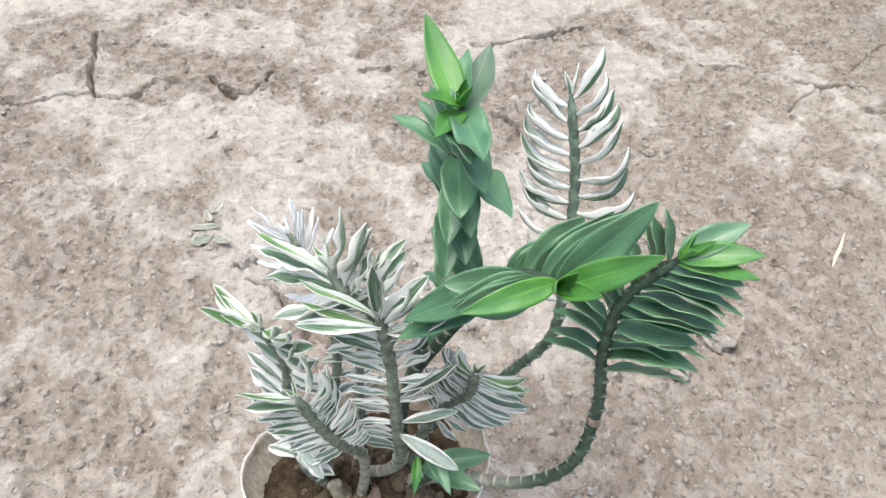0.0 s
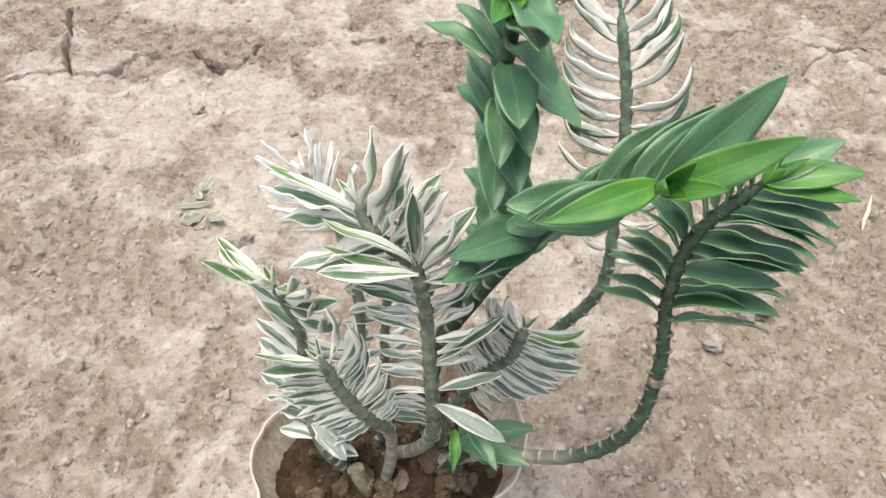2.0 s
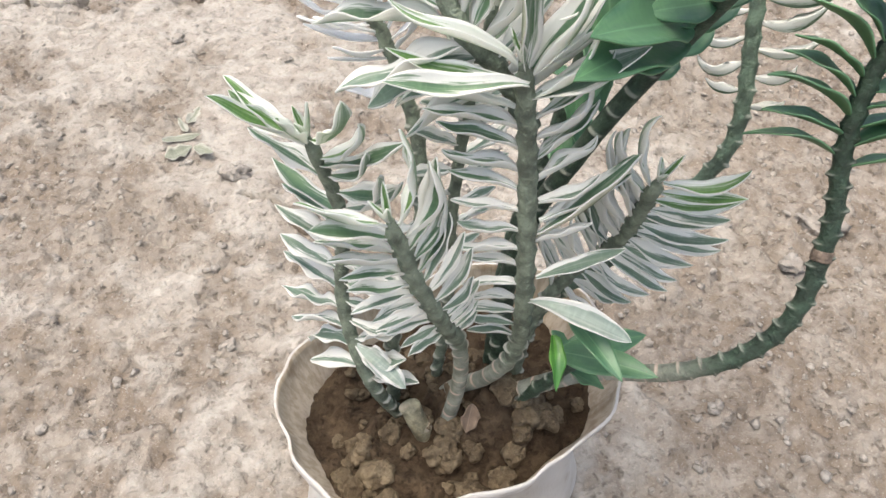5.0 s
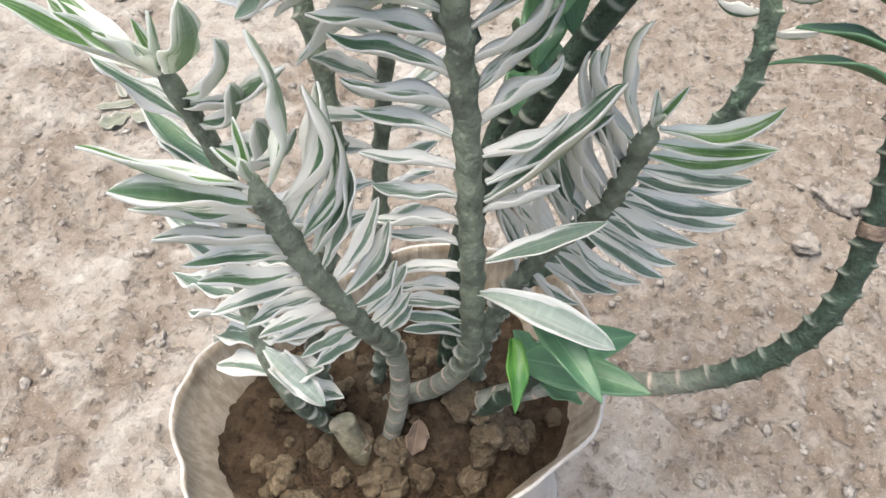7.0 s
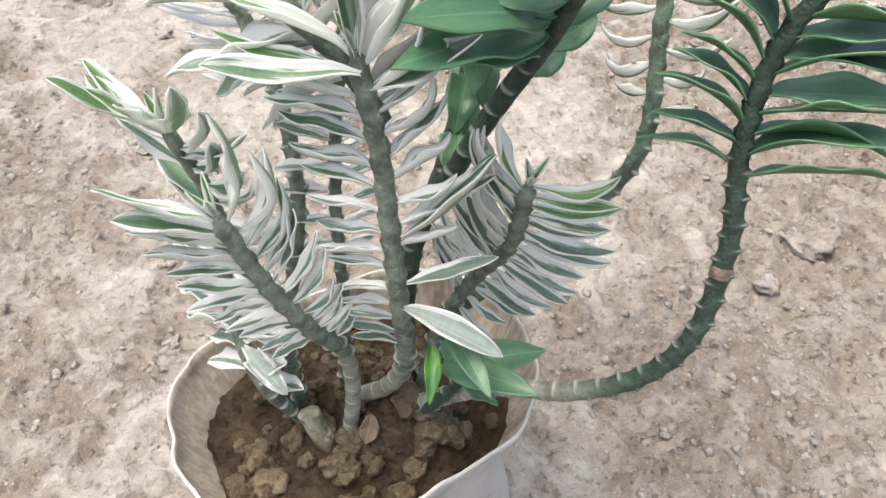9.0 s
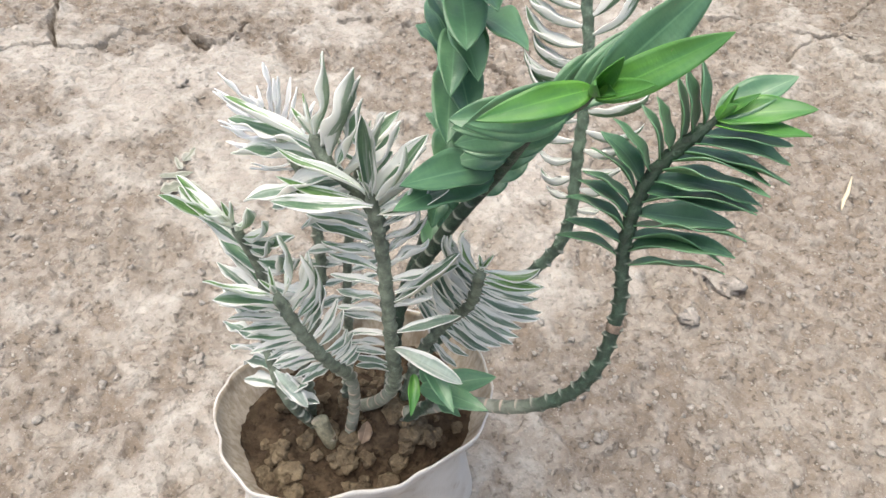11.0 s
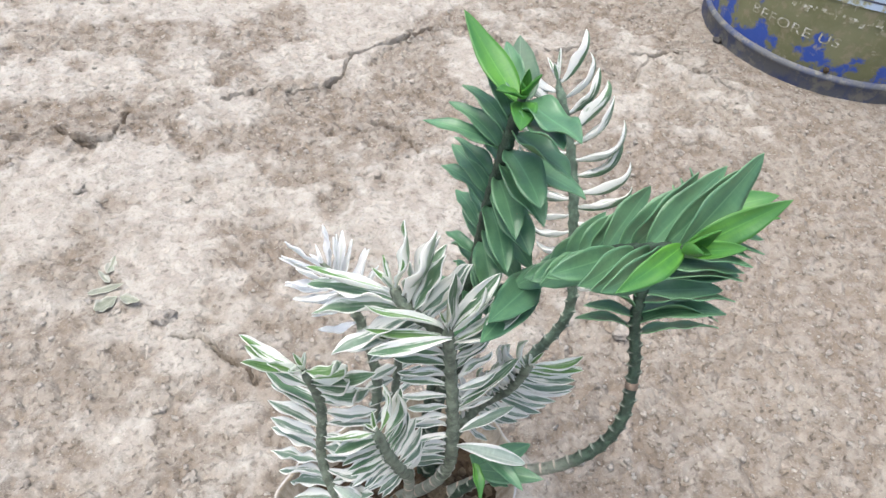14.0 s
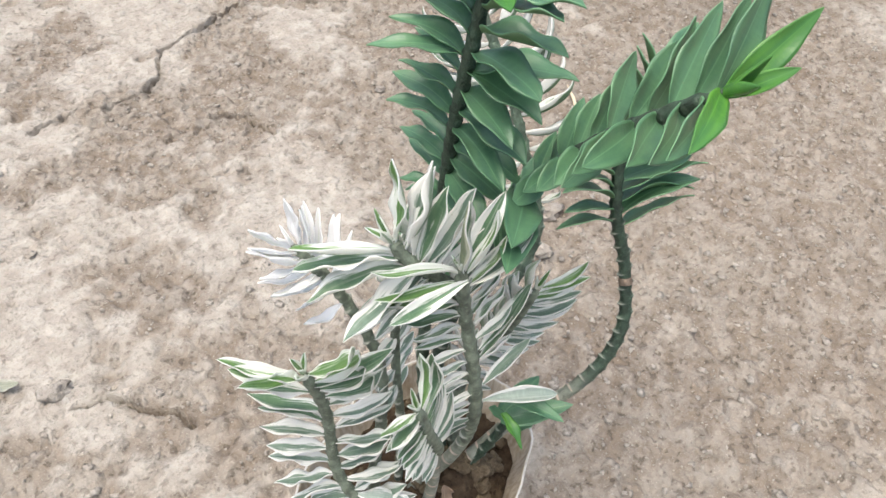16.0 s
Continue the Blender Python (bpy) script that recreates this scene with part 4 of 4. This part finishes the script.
paint.put(paint.bsdf.inputs["Roughness"], paint.ramp(paint.noise(30, 4, co), -0.4, 1.3))
paint.bump(paint.noise(70, 5, co), 0.0015, 0.4)
band = Nodes("dusty_blue_grey_band", 0.6)
co = band.coords()
c = band.mix(band.ramp(band.noise(12, 6, co, 0.65), 0.42, 0.62), (0.105, 0.110, 0.122), (0.034, 0.055, 0.150))
c = band.mix(band.math("MULTIPLY", band.ramp(band.noise(34, 5, co, 0.7), 0.48, 0.62), 0.8), c, (0.21, 0.20, 0.17))
band.colour(c)
band.bump(band.noise(60, 5, co), 0.0015, 0.4)
lettering = Nodes("worn_white_lettering", 0.6)
lettering.colour(lettering.mix(lettering.ramp(lettering.noise(120, 4, lettering.coords()), 0.36, 0.56), (0.60, 0.60, 0.54), (0.27, 0.26, 0.17)))
paper = Nodes("pale_blue_label", 0.5)
co = paper.coords()
paper.colour(paper.mix(paper.ramp(paper.noise(24, 6, co, 0.7), 0.50, 0.60), (0.42, 0.52, 0.66), (0.30, 0.30, 0.18)))
ink = Nodes("dark_print", 0.6)
ink.colour(ink.mix(ink.noise(80, 3, ink.coords()), (0.04, 0.05, 0.08), (0.10, 0.11, 0.15)))


def lathe(profile, sides=128):
    verts, faces = [], []
    for r, z in profile:
        for k in range(sides):
            a = 2 * math.pi * k / sides
            verts.append((r * math.cos(a), r * math.sin(a), z))
    for i in range(len(profile) - 1):
        for k in range(sides):
            a, b = i * sides + k, i * sides + (k + 1) % sides
            faces.append((a, b, b + sides, a + sides))
    return verts, faces


def hoop(z):
    return [(DRUM_R + 0.012 * math.exp(-(d / 0.011) ** 2), z + d) for d in (-0.03, -0.018, -0.012, -0.006, 0, 0.006, 0.012, 0.018, 0.03)]


drum = new("steel_drum")
DRUM_HOME = (DRUM_X, DRUM_Y, 0)
drum.location = DRUM_HOME
tagged(drum, "steel oil drum, flaking olive paint over blue, on bare earth", "drum")
profile = [(DRUM_R - 0.004, 0.040)] + [(DRUM_R - 0.002, z) for z in (0.06, 0.15, 0.25)] + hoop(0.31) + hoop(0.59) + [(DRUM_R - 0.002, 0.80), (DRUM_R - 0.002, 0.868), (DRUM_R - 0.012, 0.872), (DRUM_R - 0.014, 0.860), (0.0, 0.860)]
body = new("body", mesh_of("body", *lathe(profile), [paint.m]))
body.parent = drum
chime = [(DRUM_R - 0.010, -0.004), (DRUM_R - 0.001, -0.004), (DRUM_R + 0.001, 0.002), (DRUM_R + 0.0005, 0.027), (DRUM_R + 0.0025, 0.029), (DRUM_R + 0.0040, 0.032), (DRUM_R + 0.0040, 0.035), (DRUM_R + 0.002, 0.038), (DRUM_R - 0.003, 0.042)]
foot = new("chime", mesh_of("chime", *lathe(chime), [band.m]))
foot.parent = drum
tagged(foot, "dusty blue-grey rolled bottom rim")
top_ring, fs = tube([(DRUM_R * math.cos(2 * math.pi * k / 96), DRUM_R * math.sin(2 * math.pi * k / 96), 0.872) for k in range(97)], 0.006, 10, False)
ring = new("chime", mesh_of("chime", top_ring, fs, [band.m]))
ring.parent = drum


def wrapped(verts, angle, z, lift):
    """Bends flat x, y drawing round the drum, from the angle on, at the height z."""
    out = []
    for v in verts:
        a = radians(angle) + v[0] / DRUM_R
        out.append(((DRUM_R + lift) * math.cos(a), (DRUM_R + lift) * math.sin(a), z + v[1]))
    return out


text = bpy.data.curves.new("words", "FONT")
text.body, text.size, text.space_character = "BEFORE US", 0.026, 1.12
holder = new("words", text)
bpy.context.view_layer.update()
flat = holder.evaluated_get(bpy.context.evaluated_depsgraph_get()).to_mesh()
points = [tuple(v.co) for v in flat.vertices]
polys = [tuple(p.vertices) for p in flat.polygons]
bpy.data.objects.remove(holder)
wide = max(p[0] for p in points)
scale_x = radians(39.9) * DRUM_R / wide
words = new("lettering", mesh_of("lettering", wrapped([(p[0] * scale_x, p[1]) for p in points], -171.3, 0.096, 0.0006), polys, [lettering.m], flat=True))
words.parent = drum
tagged(words, "worn white stencilled words")


def strips(rects, angle, z, lift):
    verts, faces = [], []
    for x0, y0, x1, y1 in rects:
        n = max(2, int((x1 - x0) / 0.01))
        k = len(verts)
        for i in range(n + 1):
            x = lerp(x0, x1, i / n)
            verts += [(x, y0), (x, y1)]
        faces += [(k + 2 * i, k + 2 * i + 2, k + 2 * i + 3, k + 2 * i + 1) for i in range(n)]
    return wrapped(verts, angle, z, lift), faces


rng = random.Random(5)
rects, x = [], 0.0
while x < 0.30:
    w = rng.uniform(0.002, 0.009)
    y = rng.uniform(0, 0.012)
    rects.append((x, y, x + w, y + rng.uniform(0.003, 0.010)))
    x += rng.uniform(0.003, 0.012)
marks = new("worn_marks", mesh_of("worn_marks", *strips(rects, -175.2, 0.140, 0.0006), [lettering.m], flat=True))
marks.parent = drum
vs, fs = strips([(0, 0, 0.26, 0.16)], -162.4, 0.178, 0.0007)
sticker = new("label_sheet", mesh_of("label_sheet", vs, fs, [paper.m], flat=True))
sticker.parent = drum
tagged(sticker, "pale blue worn paper label")
lines = [(0.012, 0.012 + 0.016 * i, 0.246 - 0.05 * (i % 3), 0.0155 + 0.016 * i) for i in range(9)]
print_ob = new("print", mesh_of("print", *strips(lines, -162.4, 0.178, 0.0012), [ink.m], flat=True))
attach(print_ob, sticker)
bolt_a = radians(-131.2)
vs, fs = tube([((DRUM_R - 0.006) * math.cos(bolt_a), (DRUM_R - 0.006) * math.sin(bolt_a), 0.049), ((DRUM_R + 0.003) * math.cos(bolt_a), (DRUM_R + 0.003) * math.sin(bolt_a), 0.049)], 0.0055, 12)
rust = Nodes("dark_rust", 0.85)
rust.colour(rust.mix(rust.noise(200, 4, rust.coords()), (0.03, 0.025, 0.015), (0.09, 0.06, 0.03)))
plug = new("drain_plug", mesh_of("drain_plug", vs, fs, [rust.m]))
plug.parent = drum
tagged(plug, "dark rusted plug")

# ---------------------------------------------------------------- litter on the ground
dry = Nodes("dry_straw", 0.7)
dry.colour(dry.mix(dry.noise(1.0, 4, dry.stretch(dry.coords(), (40, 400, 40))), (0.52, 0.43, 0.29), (0.70, 0.62, 0.47)))
z = ground_z(0.60, 0.68) + 0.004
vs, fs = tube([(0.583, 0.651, z), (0.592, 0.667, z + 0.002), (0.604, 0.683, z + 0.003), (0.615, 0.700, z + 0.001), (0.625, 0.717, z + 0.002)], [0.0010, 0.0027, 0.0029, 0.0020, 0.0007], 8)
straw = new("straw", mesh_of("straw", vs, fs, [dry.m]))
tagged(straw, "short dry pale straw lying on the earth", "straw")
faded = leaf_material("withered_leaf", (0.36, 0.38, 0.31), (0.26, 0.28, 0.22), (0.50, 0.50, 0.44), 0.6, gloss=0.8)
for x, y, turn, length, width in [(-0.300, 0.678, 8, 0.050, 0.014), (-0.278, 0.712, 70, 0.034, 0.018), (-0.292, 0.650, 30, 0.036, 0.024), (-0.262, 0.660, -30, 0.030, 0.018), (-0.275, 0.690, 120, 0.030, 0.012)]:
    dead = new("fallen_leaf", leaf_mesh(0.85 * length, 0.75 * width, 0.6, 0.3, 0.3, 0.3, int(turn) + 200, (faded, faded)))
    dead.matrix_world = pose(x, y, ground_z(x, y) + 0.006, 4, -4, turn)
    tagged(dead, "withered grey-green fallen leaf on the dry earth", "leaf", "withered leaves on the ground")
# first a black clod; the second is added where a dark hole shows
dark_stone = Nodes("dark_stone", 0.8)
dark_stone.colour(dark_stone.mix(dark_stone.noise(90, 5, dark_stone.coords()), (0.03, 0.03, 0.03), (0.09, 0.08, 0.07)))
for x, y, size in [(1.475, 0.985, 0.016), (0.905, 1.128, 0.009)]:
    vs, fs = lump(random.Random(int(x * 100)), size, 0.7, 0.3, 3)
    stone = new("dark_stone", mesh_of("dark_stone", vs, fs, [dark_stone.m]))
    stone.location = (x, y, ground_z(x, y) + size * 0.35)
    tagged(stone, "small dark lump for a dark spot beside the drum", "stone")
